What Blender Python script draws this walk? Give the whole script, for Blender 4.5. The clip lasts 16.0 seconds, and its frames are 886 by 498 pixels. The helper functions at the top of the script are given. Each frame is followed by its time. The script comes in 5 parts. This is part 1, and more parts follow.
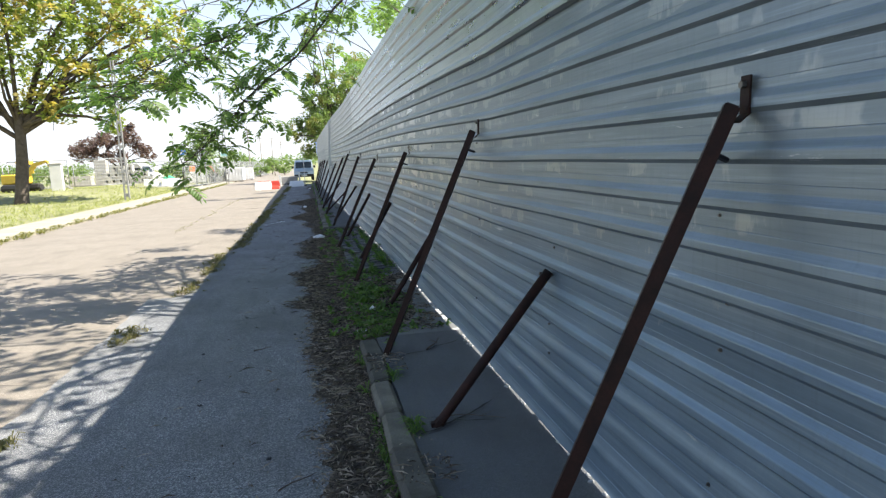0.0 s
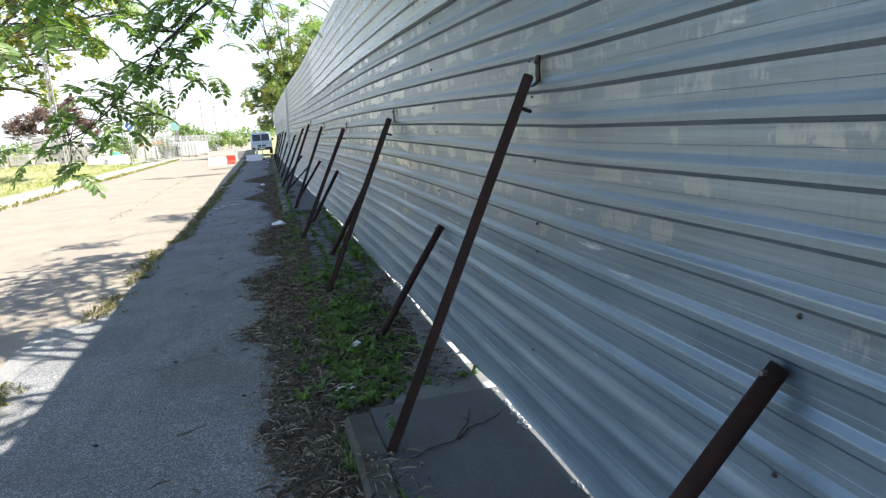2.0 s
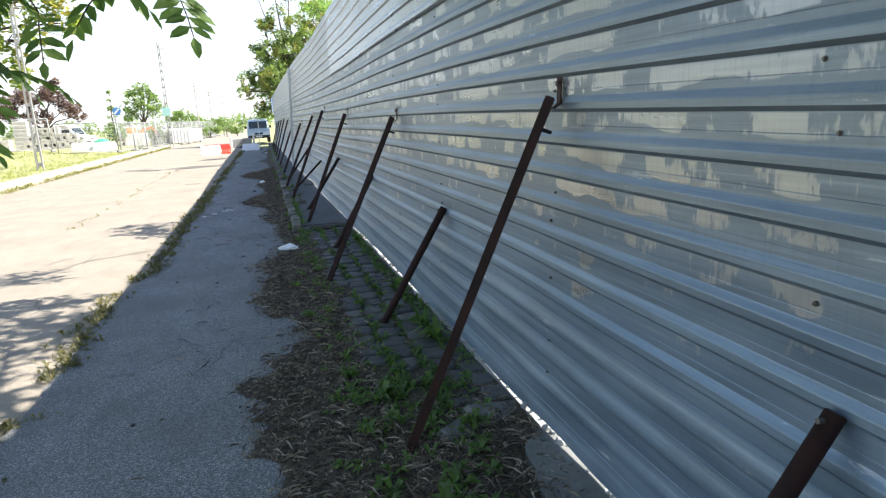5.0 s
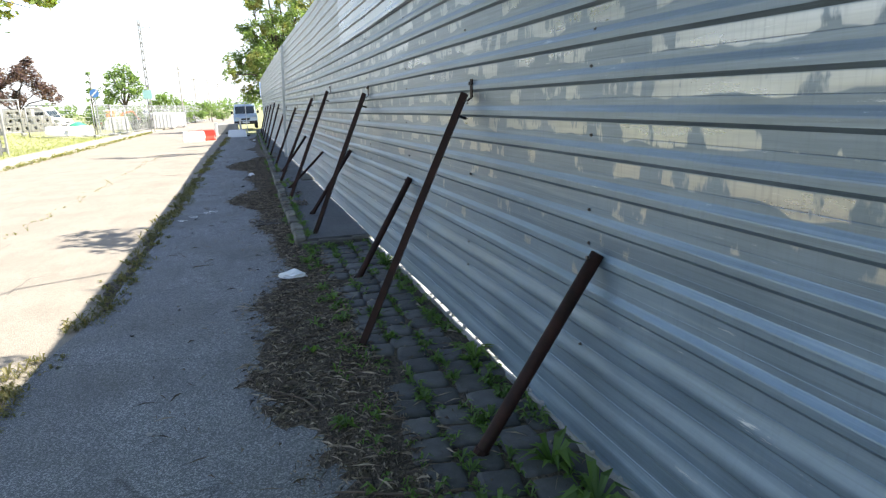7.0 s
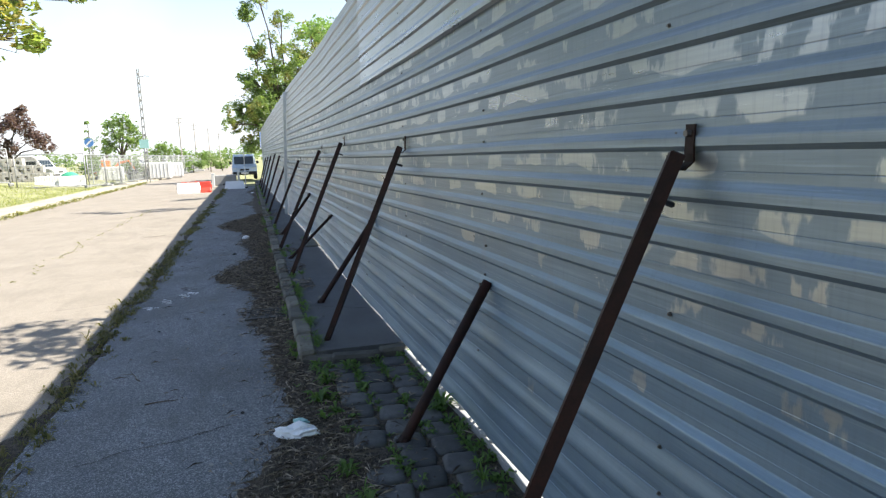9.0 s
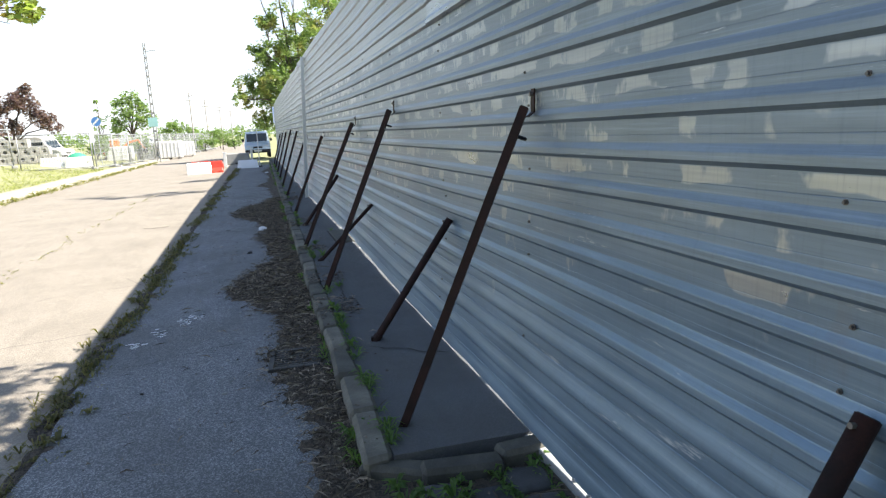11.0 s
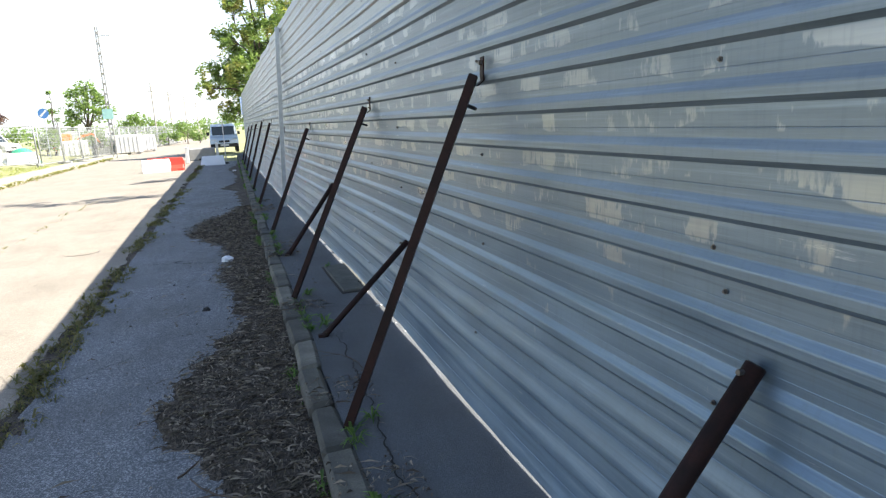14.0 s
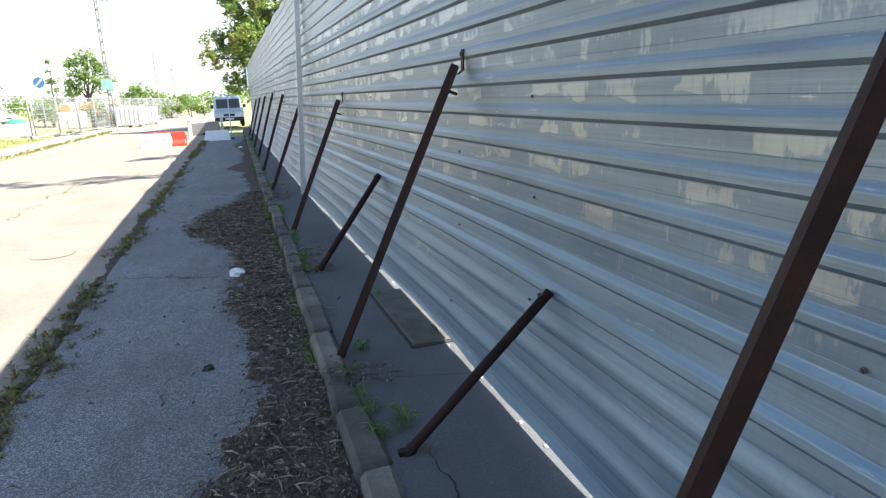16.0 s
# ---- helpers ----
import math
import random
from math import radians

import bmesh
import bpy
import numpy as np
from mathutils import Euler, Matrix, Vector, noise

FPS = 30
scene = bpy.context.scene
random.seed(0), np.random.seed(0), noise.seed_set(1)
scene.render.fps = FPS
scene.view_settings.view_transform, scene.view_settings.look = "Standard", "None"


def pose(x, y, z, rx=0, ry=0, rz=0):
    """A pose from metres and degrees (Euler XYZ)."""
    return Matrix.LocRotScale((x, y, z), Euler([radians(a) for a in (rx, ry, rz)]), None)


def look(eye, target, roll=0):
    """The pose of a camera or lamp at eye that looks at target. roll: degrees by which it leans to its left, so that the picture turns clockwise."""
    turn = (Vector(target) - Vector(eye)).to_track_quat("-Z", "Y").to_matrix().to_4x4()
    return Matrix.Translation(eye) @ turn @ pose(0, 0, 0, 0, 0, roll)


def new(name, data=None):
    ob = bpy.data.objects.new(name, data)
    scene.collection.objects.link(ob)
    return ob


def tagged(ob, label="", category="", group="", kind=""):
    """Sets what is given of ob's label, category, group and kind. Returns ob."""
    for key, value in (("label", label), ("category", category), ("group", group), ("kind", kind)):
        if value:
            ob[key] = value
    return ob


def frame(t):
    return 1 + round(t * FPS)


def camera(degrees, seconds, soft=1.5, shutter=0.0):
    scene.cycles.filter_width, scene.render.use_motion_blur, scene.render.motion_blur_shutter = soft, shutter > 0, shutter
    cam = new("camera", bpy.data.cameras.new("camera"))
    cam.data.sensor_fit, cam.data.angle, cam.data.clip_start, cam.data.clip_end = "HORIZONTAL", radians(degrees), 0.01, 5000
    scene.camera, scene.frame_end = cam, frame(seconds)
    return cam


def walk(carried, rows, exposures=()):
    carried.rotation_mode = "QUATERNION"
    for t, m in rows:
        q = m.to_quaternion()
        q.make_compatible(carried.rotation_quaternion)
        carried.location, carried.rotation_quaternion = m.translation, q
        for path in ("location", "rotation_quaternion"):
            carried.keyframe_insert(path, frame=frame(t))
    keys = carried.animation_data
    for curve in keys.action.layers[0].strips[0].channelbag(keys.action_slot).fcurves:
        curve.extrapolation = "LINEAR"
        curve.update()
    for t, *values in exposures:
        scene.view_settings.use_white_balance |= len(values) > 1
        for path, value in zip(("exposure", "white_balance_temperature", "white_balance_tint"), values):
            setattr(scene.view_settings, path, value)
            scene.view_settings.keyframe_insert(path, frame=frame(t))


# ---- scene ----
cam = camera(69.0, 16.0, soft=1.3)
METRES, EYE, TILT, LEAN, TURN = 16.7, 1.5, 0.0, 0.0, -11.3
ROWS = [
    (0.0, 0.0, 0.0, 0.0, -0.39, -8.17, 2.69),
    (0.5, -0.0037, 0.0286, -0.0008, -2.36, -9.92, 3.29),
    (1.0, -0.0109, 0.0563, -0.0005, 0.07, -10.54, 3.24),
    (1.5, -0.0144, 0.0848, -0.0017, -4.19, -12.03, 3.74),
    (2.0, -0.0181, 0.1143, 0.0, -3.77, -11.07, 3.88),
    (2.5, -0.028, 0.1419, 0.0003, -2.72, -10.58, 3.47),
    (3.0, -0.0345, 0.1741, 0.0001, -3.22, -11.09, 3.22),
    (5.5, -0.0706, 0.3304, 0.0024, -4.03, -12.18, 3.16),
    (6.0, -0.0816, 0.3613, 0.0008, -1.09, -12.63, 2.45),
    (6.5, -0.0849, 0.3965, 0.0003, -3.72, -13.97, 3.94),
    (7.0, -0.093, 0.4288, -0.0009, -5.08, -13.06, 2.35),
    (7.5, -0.0975, 0.4621, -0.0005, -6.42, -13.28, 2.73),
    (8.0, -0.1041, 0.4959, 0.0021, -3.5, -11.85, 3.22),
    (8.5, -0.1104, 0.525, 0.0023, -4.52, -8.79, 2.52),
    (9.0, -0.1133, 0.5566, 0.0029, -5.24, -8.73, 2.05),
    (9.5, -0.123, 0.5859, 0.0027, -3.71, -8.74, 2.16),
    (10.0, -0.1285, 0.6177, 0.0024, -2.5, -9.28, 2.68),
    (12.5, -0.1594, 0.7724, 0.0004, -7.25, -12.57, 3.68),
    (13.0, -0.1665, 0.8016, 0.0009, -4.67, -11.74, 3.35),
    (13.5, -0.1689, 0.8325, -0.0003, -6.35, -11.9, 3.03),
    (14.0, -0.1737, 0.8606, 0.0005, -6.73, -11.68, 3.07),
    (14.5, -0.1789, 0.8872, 0.0002, -12.36, -11.35, 2.57),
    (15.0, -0.1843, 0.9166, 0.0012, -9.3, -11.33, 2.62),
    (15.5, -0.1948, 0.9447, 0.0005, -7.46, -11.69, 2.07),
    (16.0, -0.2004, 0.9763, -0.0014, -6.24, -13.68, 2.31),
]
BASE = 1.80
EXPOSURES = [(t, BASE + e) for t, e in ((0.0, -0.34), (1.0, -0.12), (1.5, -0.14), (2.5, 0.02), (5.5, -0.02), (6.5, 0.0), (8.0, 0.08), (9.0, -0.27), (10.0, -0.22), (12.5, -0.05), (13.5, 0.02), (14.5, -0.02), (16.0, 0.12))]
walk(cam, [(t, pose(0, 0, EYE, TILT, LEAN, TURN) @ pose(METRES * x, METRES * y, METRES * z, 90 + pitch, roll, yaw)) for t, x, y, z, yaw, pitch, roll in ROWS], EXPOSURES)

# ---- world, sun, exposure ----
HAZE = 5.0
SUN_EL, SUN_BACK = 49.2, 15.0          # sun stands beyond the fence, a little behind the walker
sky_world = bpy.data.worlds.new("sky")
scene.world = sky_world
sky_world.use_nodes = True
_wn = sky_world.node_tree.nodes
_sky = _wn.new("ShaderNodeTexSky")
_sky.sky_type, _sky.sun_disc = "NISHITA", False
_sky.sun_elevation, _sky.sun_rotation = radians(SUN_EL), radians(90 + SUN_BACK)
_sky.air_density, _sky.dust_density, _sky.ozone_density = 1.0, 0.5, 1.0
_wt = sky_world.node_tree
_geo = _wn.new("ShaderNodeTexCoord")
_sepw = _wn.new("ShaderNodeSeparateXYZ")
_cl = _wn.new("ShaderNodeTexNoise")
_cl.inputs["Scale"].default_value, _cl.inputs["Detail"].default_value = 2.2, 6.0
_rise = _wn.new("ShaderNodeMapRange")          # haze thins with height above the horizon
for _k, _v in (("From Min", 0.05), ("From Max", 0.36), ("To Min", 0.97), ("To Max", 0.0)):
    _rise.inputs[_k].default_value = _v
_thin = _wn.new("ShaderNodeMapRange")
for _k, _v in (("From Min", 0.42), ("From Max", 0.62), ("To Min", -0.1), ("To Max", 0.22)):
    _thin.inputs[_k].default_value = _v
_sum = _wn.new("ShaderNodeMath")
_sum.use_clamp = True
_mixw = _wn.new("ShaderNodeMix")
_mixw.data_type = "RGBA"
_mixw.inputs[7].default_value = (HAZE * 0.95, HAZE * 1.0, HAZE * 1.08, 1)
_wl = _wt.links.new
_wl(_geo.outputs["Generated"], _sepw.inputs[0])
_wl(_geo.outputs["Generated"], _cl.inputs["Vector"])
_wl(_sepw.outputs[2], _rise.inputs["Value"])
_wl(_cl.outputs["Fac"], _thin.inputs["Value"])
_wl(_rise.outputs[0], _sum.inputs[0])
_wl(_thin.outputs[0], _sum.inputs[1])
_wl(_sum.outputs[0], _mixw.inputs[0])
_wl(_sky.outputs[0], _mixw.inputs[6])
_wl(_mixw.outputs[2], _wn["Background"].inputs["Color"])
_wn["Background"].inputs["Strength"].default_value = 0.092
sun = new("sun", bpy.data.lights.new("sun", "SUN"))
sun.data.energy, sun.data.angle, sun.data.color = 5.0, radians(0.53), (1.0, 0.93, 0.82)
_c = math.cos(radians(SUN_EL))
TO_SUN = Vector((_c * math.cos(radians(SUN_BACK)), -_c * math.sin(radians(SUN_BACK)), math.sin(radians(SUN_EL))))
sun.matrix_world = look(TO_SUN * 60, (0, 0, 0))

# ---- materials ----


class Nodes:
    """Short names for the nodes of one material."""

    def __init__(self, name):
        self.m = bpy.data.materials.new(name)
        self.m.use_nodes = True
        self.t = self.m.node_tree
        self.b = self.t.nodes["Principled BSDF"]

    def n(self, kind, **inputs):
        node = self.t.nodes.new("ShaderNode" + kind)
        for k, v in inputs.items():
            self.put(node.inputs[k.replace("_", " ")], v)
        return node

    def put(self, socket, v):
        if isinstance(v, bpy.types.NodeSocket):
            self.t.links.new(v, socket)
        else:
            socket.default_value = v

    def coords(self, scale=(1, 1, 1)):
        mp = self.n("Mapping")
        mp.inputs["Scale"].default_value = scale
        self.t.links.new(self.n("TexCoord").outputs["Object"], mp.inputs["Vector"])
        return mp.outputs[0]

    def noise(self, scale, detail=4.0, stretch=(1, 1, 1), rough=0.6):
        return self.n("TexNoise", Vector=self.coords(stretch), Scale=scale, Detail=detail, Roughness=rough).outputs["Fac"]

    def cells(self, scale, feature="F1", stretch=(1, 1, 1)):
        v = self.n("TexVoronoi", Vector=self.coords(stretch), Scale=scale)
        v.feature = feature
        return v

    def math(self, op, a, b=0.0):
        x = self.n("Math")
        x.operation = op
        self.put(x.inputs[0], a), self.put(x.inputs[1], b)
        return x.outputs[0]

    def span(self, v, a, b, c=0.0, d=1.0):
        x = self.n("MapRange", Value=v, From_Min=a, From_Max=b, To_Min=c, To_Max=d)
        return x.outputs[0]

    def mix(self, f, a, b, blend="MIX"):
        x = self.n("Mix")
        x.data_type, x.blend_type = "RGBA", blend
        self.put(x.inputs[0], f)
        for s, v in ((x.inputs[6], a), (x.inputs[7], b)):
            self.put(s, v if isinstance(v, bpy.types.NodeSocket) else (*v, 1))
        return x.outputs[2]

    def random(self):
        return self.n("ObjectInfo").outputs["Random"]

    def island(self):
        return self.n("NewGeometry").outputs["Random Per Island"]

    def bump(self, h, strength, distance):
        self.put(self.b.inputs["Normal"], self.n("Bump", Strength=strength, Distance=distance, Height=h).outputs[0])

    def done(self, color, rough, metal=0.0):
        self.put(self.b.inputs["Base Color"], color if isinstance(color, bpy.types.NodeSocket) else (*color, 1))
        self.put(self.b.inputs["Roughness"], rough)
        self.put(self.b.inputs["Metallic"], metal)
        return self.m


def plain(name, color, rough, metal=0.0, vary=0.25, fine=60.0, coarse=4.0, bump=0.2, depth=0.004, per="", dark=None, spec=0.5):
    """A surface with coarse stains, a fine grain and relief; per: 'object' or 'island' varies piece by piece."""
    k = Nodes(name)
    low = dark or tuple(c * (1 - vary) for c in color)
    high = tuple(min(1, c * (1 + vary * 0.6)) for c in color)
    col = k.mix(k.span(k.noise(coarse), 0.3, 0.7), low, high)
    grain = k.noise(fine, 3)
    col = k.mix(k.span(grain, 0.35, 0.65, 0, 0.5), col, low)
    if per:
        r = k.random() if per == "object" else k.island()
        col = k.mix(1.0, col, k.mix(r, (0.55, 0.55, 0.55), (1.4, 1.35, 1.28)), "MULTIPLY")
    k.b.inputs["Specular IOR Level"].default_value = spec
    if bump:
        k.bump(grain, bump, depth)
    return k.done(col, k.span(k.noise(coarse * 3), 0.3, 0.7, rough * 0.88, min(1, rough * 1.1)), metal)


def asphalt(name, base, pale, dirt, dirt_amount, stone=170.0):
    """Worn asphalt: pale chips in a darker binder, stains, fine cracks."""
    k = Nodes(name)
    chips = k.cells(stone)
    tone = k.n("SeparateColor", Color=chips.outputs["Color"]).outputs[0]
    col = k.mix(k.span(tone, 0.45, 1.0, 0, 0.85), base, pale)
    col = k.mix(k.span(k.noise(1.1, 6), 0.42, 0.72, 0, dirt_amount), col, dirt)
    col = k.mix(k.span(k.noise(5.0, 8, (1, 0.35, 1)), 0.5, 0.75, 0, 0.45), col, tuple(c * 0.62 for c in base))
    col = k.mix(k.span(k.noise(330, 2), 0.3, 0.7, 0, 0.35), col, tuple(c * 0.5 for c in base))
    lines = k.cells(0.55, "DISTANCE_TO_EDGE")
    warp = k.n("TexNoise", Vector=k.coords(), Scale=2.2, Detail=6.0)
    k.put(lines.inputs["Vector"], k.mix(0.12, k.coords(), warp.outputs["Color"]))
    crack = k.math("MULTIPLY", k.span(lines.outputs["Distance"], 0.0, 0.006, 1, 0), k.span(k.noise(0.7), 0.56, 0.62))
    col = k.mix(k.math("MULTIPLY", crack, 0.5), col, (0.02, 0.02, 0.018))
    k.bump(k.math("SUBTRACT", k.math("ADD", chips.outputs["Distance"], k.noise(60, 4)), crack), 0.55, 0.006)
    return k.done(col, 0.88)


def litter_soil(name):
    """Dark earth mixed with crumbled leaves and bark."""
    k = Nodes(name)
    warp = k.n("TexNoise", Vector=k.coords(), Scale=9.0, Detail=3.0)
    col = None
    for scale, stretch, amount in ((95, (1, 0.35, 1), 0.55), (120, (0.35, 1, 1), 0.6), (240, (1, 1, 1), 0.4)):
        c = k.cells(scale)
        k.put(c.inputs["Vector"], k.mix(0.05, k.coords(stretch), warp.outputs["Color"]))
        tone = k.n("SeparateColor", Color=c.outputs["Color"]).outputs[1]
        layer = k.mix(k.span(tone, 0.35, 1.0), (0.030, 0.0245, 0.0195), (0.19, 0.152, 0.112))
        col = layer if col is None else k.mix(k.span(tone, 0.3, 0.7, 0, amount), col, layer)
        last = c
    col = k.mix(k.span(k.noise(3.0, 5), 0.4, 0.7, 0, 0.6), col, (0.042, 0.034, 0.027))
    k.bump(k.math("ADD", last.outputs["Distance"], k.noise(70, 4)), 0.9, 0.012)
    return k.done(col, 0.95)


PITCH, RIB0 = 0.1425, 0.0775   # rib spacing of the sheets, height of the lowest rib's ledge


def sheet_metal(name, shift, dulled=0.0, painted=True):
    """Zinc sheet with streaks and scratches; painted: grey-blue paint with worn cream patches on the flats."""
    k = Nodes(name)
    sep = k.n("SeparateXYZ", Vector=k.coords())
    y = sep.outputs[1]
    height = k.n("Attribute")
    height.attribute_name = "rib_height"
    rib = height.outputs["Fac"]
    row = k.math("FLOOR", rib)
    at = k.math("SUBTRACT", rib, row)                       # 0..1 within one rib
    along = k.n("CombineXYZ", X=k.math("MULTIPLY", y, 4.6), Y=k.math("ADD", k.math("MULTIPLY", row, 7.31), shift), Z=k.math("MULTIPLY", at, 0.45))
    strokes = k.n("CombineXYZ", X=k.math("MULTIPLY", y, 58.0), Y=k.math("MULTIPLY", row, 3.7), Z=k.math("MULTIPLY", at, 2.2))
    comb = k.n("TexNoise", Vector=strokes.outputs[0], Scale=1.0, Detail=3.0, Roughness=0.6).outputs["Fac"]
    combed = k.span(k.noise(0.5, 2, (1, 0.6, 0.8)), 0.42, 0.58, 0.012, 0.075)
    blot = k.n("TexNoise", Vector=along.outputs[0], Scale=1.25, Detail=4.0, Roughness=0.5, Distortion=0.12).outputs["Fac"]
    blot = k.math("ADD", blot, k.math("MULTIPLY", k.span(comb, 0.3, 0.7, -1.0, 1.0), combed))
    worn = k.math("ADD", k.span(y, 5.0, 7.5), k.math("MULTIPLY", k.span(y, 9.8, 11.5), -0.35))
    worn = k.math("ADD", worn, k.math("MULTIPLY", k.span(y, 14.5, 16.2), -0.3))
    worn = k.math("ADD", worn, k.math("MULTIPLY", k.span(y, 18.5, 20.5), 0.45))
    zone = k.math("ADD", k.span(k.noise(0.55, 3, (1, 0.5, 1.2)), 0.3, 0.7, -0.06, 0.06), k.span(worn, 0, 1, -0.02, 0.045))
    high = k.span(rib, 4.0, 8.5, 0.20, 0.0)
    bare = k.span(k.math("ADD", k.math("SUBTRACT", blot, high), zone), 0.525, 0.565)
    floor_of = k.n("TexNoise", Vector=along.outputs[0], Scale=0.7, Detail=2.0).outputs["Fac"]
    low_edge = k.span(floor_of, 0.35, 0.65, 0.40, 0.66)
    flat = k.math("MULTIPLY", k.span(k.math("SUBTRACT", at, low_edge), 0.0, 0.035), k.span(at, 0.915, 0.945, 1, 0))
    bare = k.math("MULTIPLY", k.math("MULTIPLY", bare, flat), k.span(worn, 0, 1, 0.42, 0.95) if painted else 0.0)
    streak = k.noise(24, 5, (1, 0.06, 1.6))
    fine = k.noise(9, 6, (1, 0.2, 1))
    broad = k.noise(2.6, 4, (1, 0.12, 2.2))
    drip = k.noise(60, 3, (1, 1.0, 0.05))
    zinc = k.mix(k.span(streak, 0.3, 0.7), (0.325, 0.345, 0.350), (0.45, 0.465, 0.455))
    zinc = k.mix(k.span(drip, 0.5, 0.7, 0, 0.4), zinc, (0.25, 0.265, 0.275))
    dull = k.mix(k.span(fine, 0.3, 0.7), (0.140, 0.200, 0.258), (0.210, 0.286, 0.355))
    dull = k.mix(k.span(broad, 0.42, 0.68, 0, 0.5), dull, (0.112, 0.186, 0.272))
    if painted:
        grey = k.mix(k.span(fine, 0.3, 0.7), (0.160, 0.192, 0.214), (0.228, 0.266, 0.288))
        dull = k.mix(k.span(rib, 5.0, 9.5, 0, 0.85), dull, grey)
    else:
        dull = k.mix(k.span(fine, 0.3, 0.7), (0.300, 0.328, 0.345), (0.420, 0.448, 0.460))
    dull = k.mix(k.span(drip, 0.52, 0.75, 0, 0.3), dull, (0.125, 0.160, 0.19))
    lines = k.noise(30, 6, (1, 0.035, 1.9), 0.7)
    dull = k.mix(k.span(lines, 0.52, 0.72, 0, 0.55), dull, (0.10, 0.135, 0.165))
    dull = k.mix(k.span(lines, 0.47, 0.30, 0, 0.5), dull, (0.30, 0.375, 0.43))
    scratch = k.math("MULTIPLY", k.span(k.noise(7, 8, (1, 0.25, 3.0), 0.75), 0.625, 0.66), k.span(k.noise(2.0), 0.46, 0.6))
    col = k.mix(bare, dull, zinc)
    col = k.mix(k.math("MULTIPLY", scratch, 0.6), col, (0.70, 0.72, 0.73))
    rust = k.math("MULTIPLY", k.span(k.noise(3.4, 7, (1, 1, 0.4)), 0.66, 0.76), 0.22)
    col = k.mix(rust, col, (0.20, 0.13, 0.08))
    metal = k.span(bare, 0, 1, 0.50 if painted else 0.85, 0.80)
    rough = k.math("ADD", k.span(bare, 0, 1, (0.39 if painted else 0.33) + dulled, 0.28 + dulled), k.span(fine, 0.3, 0.7, -0.06, 0.09))
    k.bump(k.math("ADD", k.math("ADD", k.noise(5, 2, (1, 0.35, 1)), k.math("MULTIPLY", broad, 0.6)), k.math("MULTIPLY", streak, 0.2)), 0.36, 0.009)
    return k.done(col, rough, metal)


def leaf_mat(name, a, b, yellow=None, amount=0.0):
    """Leaves that let some light through."""
    k = Nodes(name)
    r = k.island()
    col = k.mix(r, a, b)
    if yellow:
        col = k.mix(k.span(k.noise(0.8, 2), 0.5, 0.62, 0, amount), col, yellow)
    k.b.inputs["Base Color"].default_value = (*a, 1)
    k.done(col, 0.45)
    tr = k.n("BsdfTranslucent", Color=k.mix(0.5, col, k.mix(1.0, col, (2.2, 2.3, 0.9), "MULTIPLY")))
    mx = k.n("MixShader", Fac=0.56)
    k.t.links.new(k.b.outputs[0], mx.inputs[1])
    k.t.links.new(tr.outputs[0], mx.inputs[2])
    k.t.links.new(mx.outputs[0], k.t.nodes["Material Output"].inputs["Surface"])
    return k.m


ASPHALT = asphalt("worn_path_asphalt", (0.118, 0.126, 0.138), (0.47, 0.48, 0.49), (0.088, 0.084, 0.078), 0.55, 170)
ASPHALT_PALE = asphalt("pale_path_edge_asphalt", (0.20, 0.205, 0.21), (0.44, 0.44, 0.43), (0.15, 0.145, 0.135), 0.5, 180)
ASPHALT_DARK = asphalt("smooth_dark_asphalt", (0.096, 0.103, 0.110), (0.19, 0.196, 0.205), (0.070, 0.067, 0.060), 0.6, 300)
ROAD = asphalt("pale_road_asphalt", (0.235, 0.208, 0.172), (0.36, 0.32, 0.27), (0.17, 0.15, 0.122), 0.6, 120)
KERB = plain("weathered_kerb_concrete", (0.125, 0.122, 0.104), 0.92, vary=0.5, fine=90, coarse=6, bump=0.5, depth=0.006, per="object")
CONCRETE = plain("pale_concrete", (0.46, 0.44, 0.40), 0.88, vary=0.25, fine=70, coarse=3, bump=0.4)
CONCRETE_DULL = plain("dull_grey_concrete", (0.155, 0.158, 0.155), 0.9, vary=0.35, fine=60, coarse=4, bump=0.5, depth=0.006)
CONCRETE_GREY = plain("grey_concrete", (0.33, 0.33, 0.32), 0.85, vary=0.3, fine=60, coarse=2, bump=0.3)
HATCH = plain("mossy_old_concrete", (0.105, 0.105, 0.088), 0.92, vary=0.45, fine=70, coarse=7, bump=0.5, depth=0.006)
SOIL = litter_soil("dark_leafy_soil")
SAND = plain("pale_dry_ground", (0.70, 0.66, 0.58), 0.95, vary=0.3, fine=40, coarse=1.2, bump=0.6, depth=0.01)
FOOTPATH = plain("pale_footpath", (0.36, 0.33, 0.26), 0.93, vary=0.25, fine=50, coarse=1.0, bump=0.4)
GROUND = plain("dry_grass_ground", (0.27, 0.275, 0.13), 0.95, vary=0.45, fine=14, coarse=0.5, bump=0.8, depth=0.03)
COBBLE = plain("dark_basalt_setts", (0.066, 0.069, 0.073), 0.62, vary=0.4, fine=110, coarse=14, bump=0.5, depth=0.004, per="object")
RUST = plain("dark_rusty_brown_steel", (0.032, 0.0130, 0.010), 0.55, 0.0, spec=0.14, vary=0.5, fine=120, coarse=9, bump=0.3, depth=0.0015, dark=(0.015, 0.010, 0.009))
RUST_PIPE = plain("brown_rusty_pipe", (0.034, 0.0145, 0.011), 0.6, 0.0, spec=0.14, vary=0.5, fine=140, coarse=12, bump=0.35, depth=0.0015, dark=(0.016, 0.011, 0.010))
BOLT = plain("dull_bolt_steel", (0.16, 0.15, 0.14), 0.5, 0.8, bump=0)
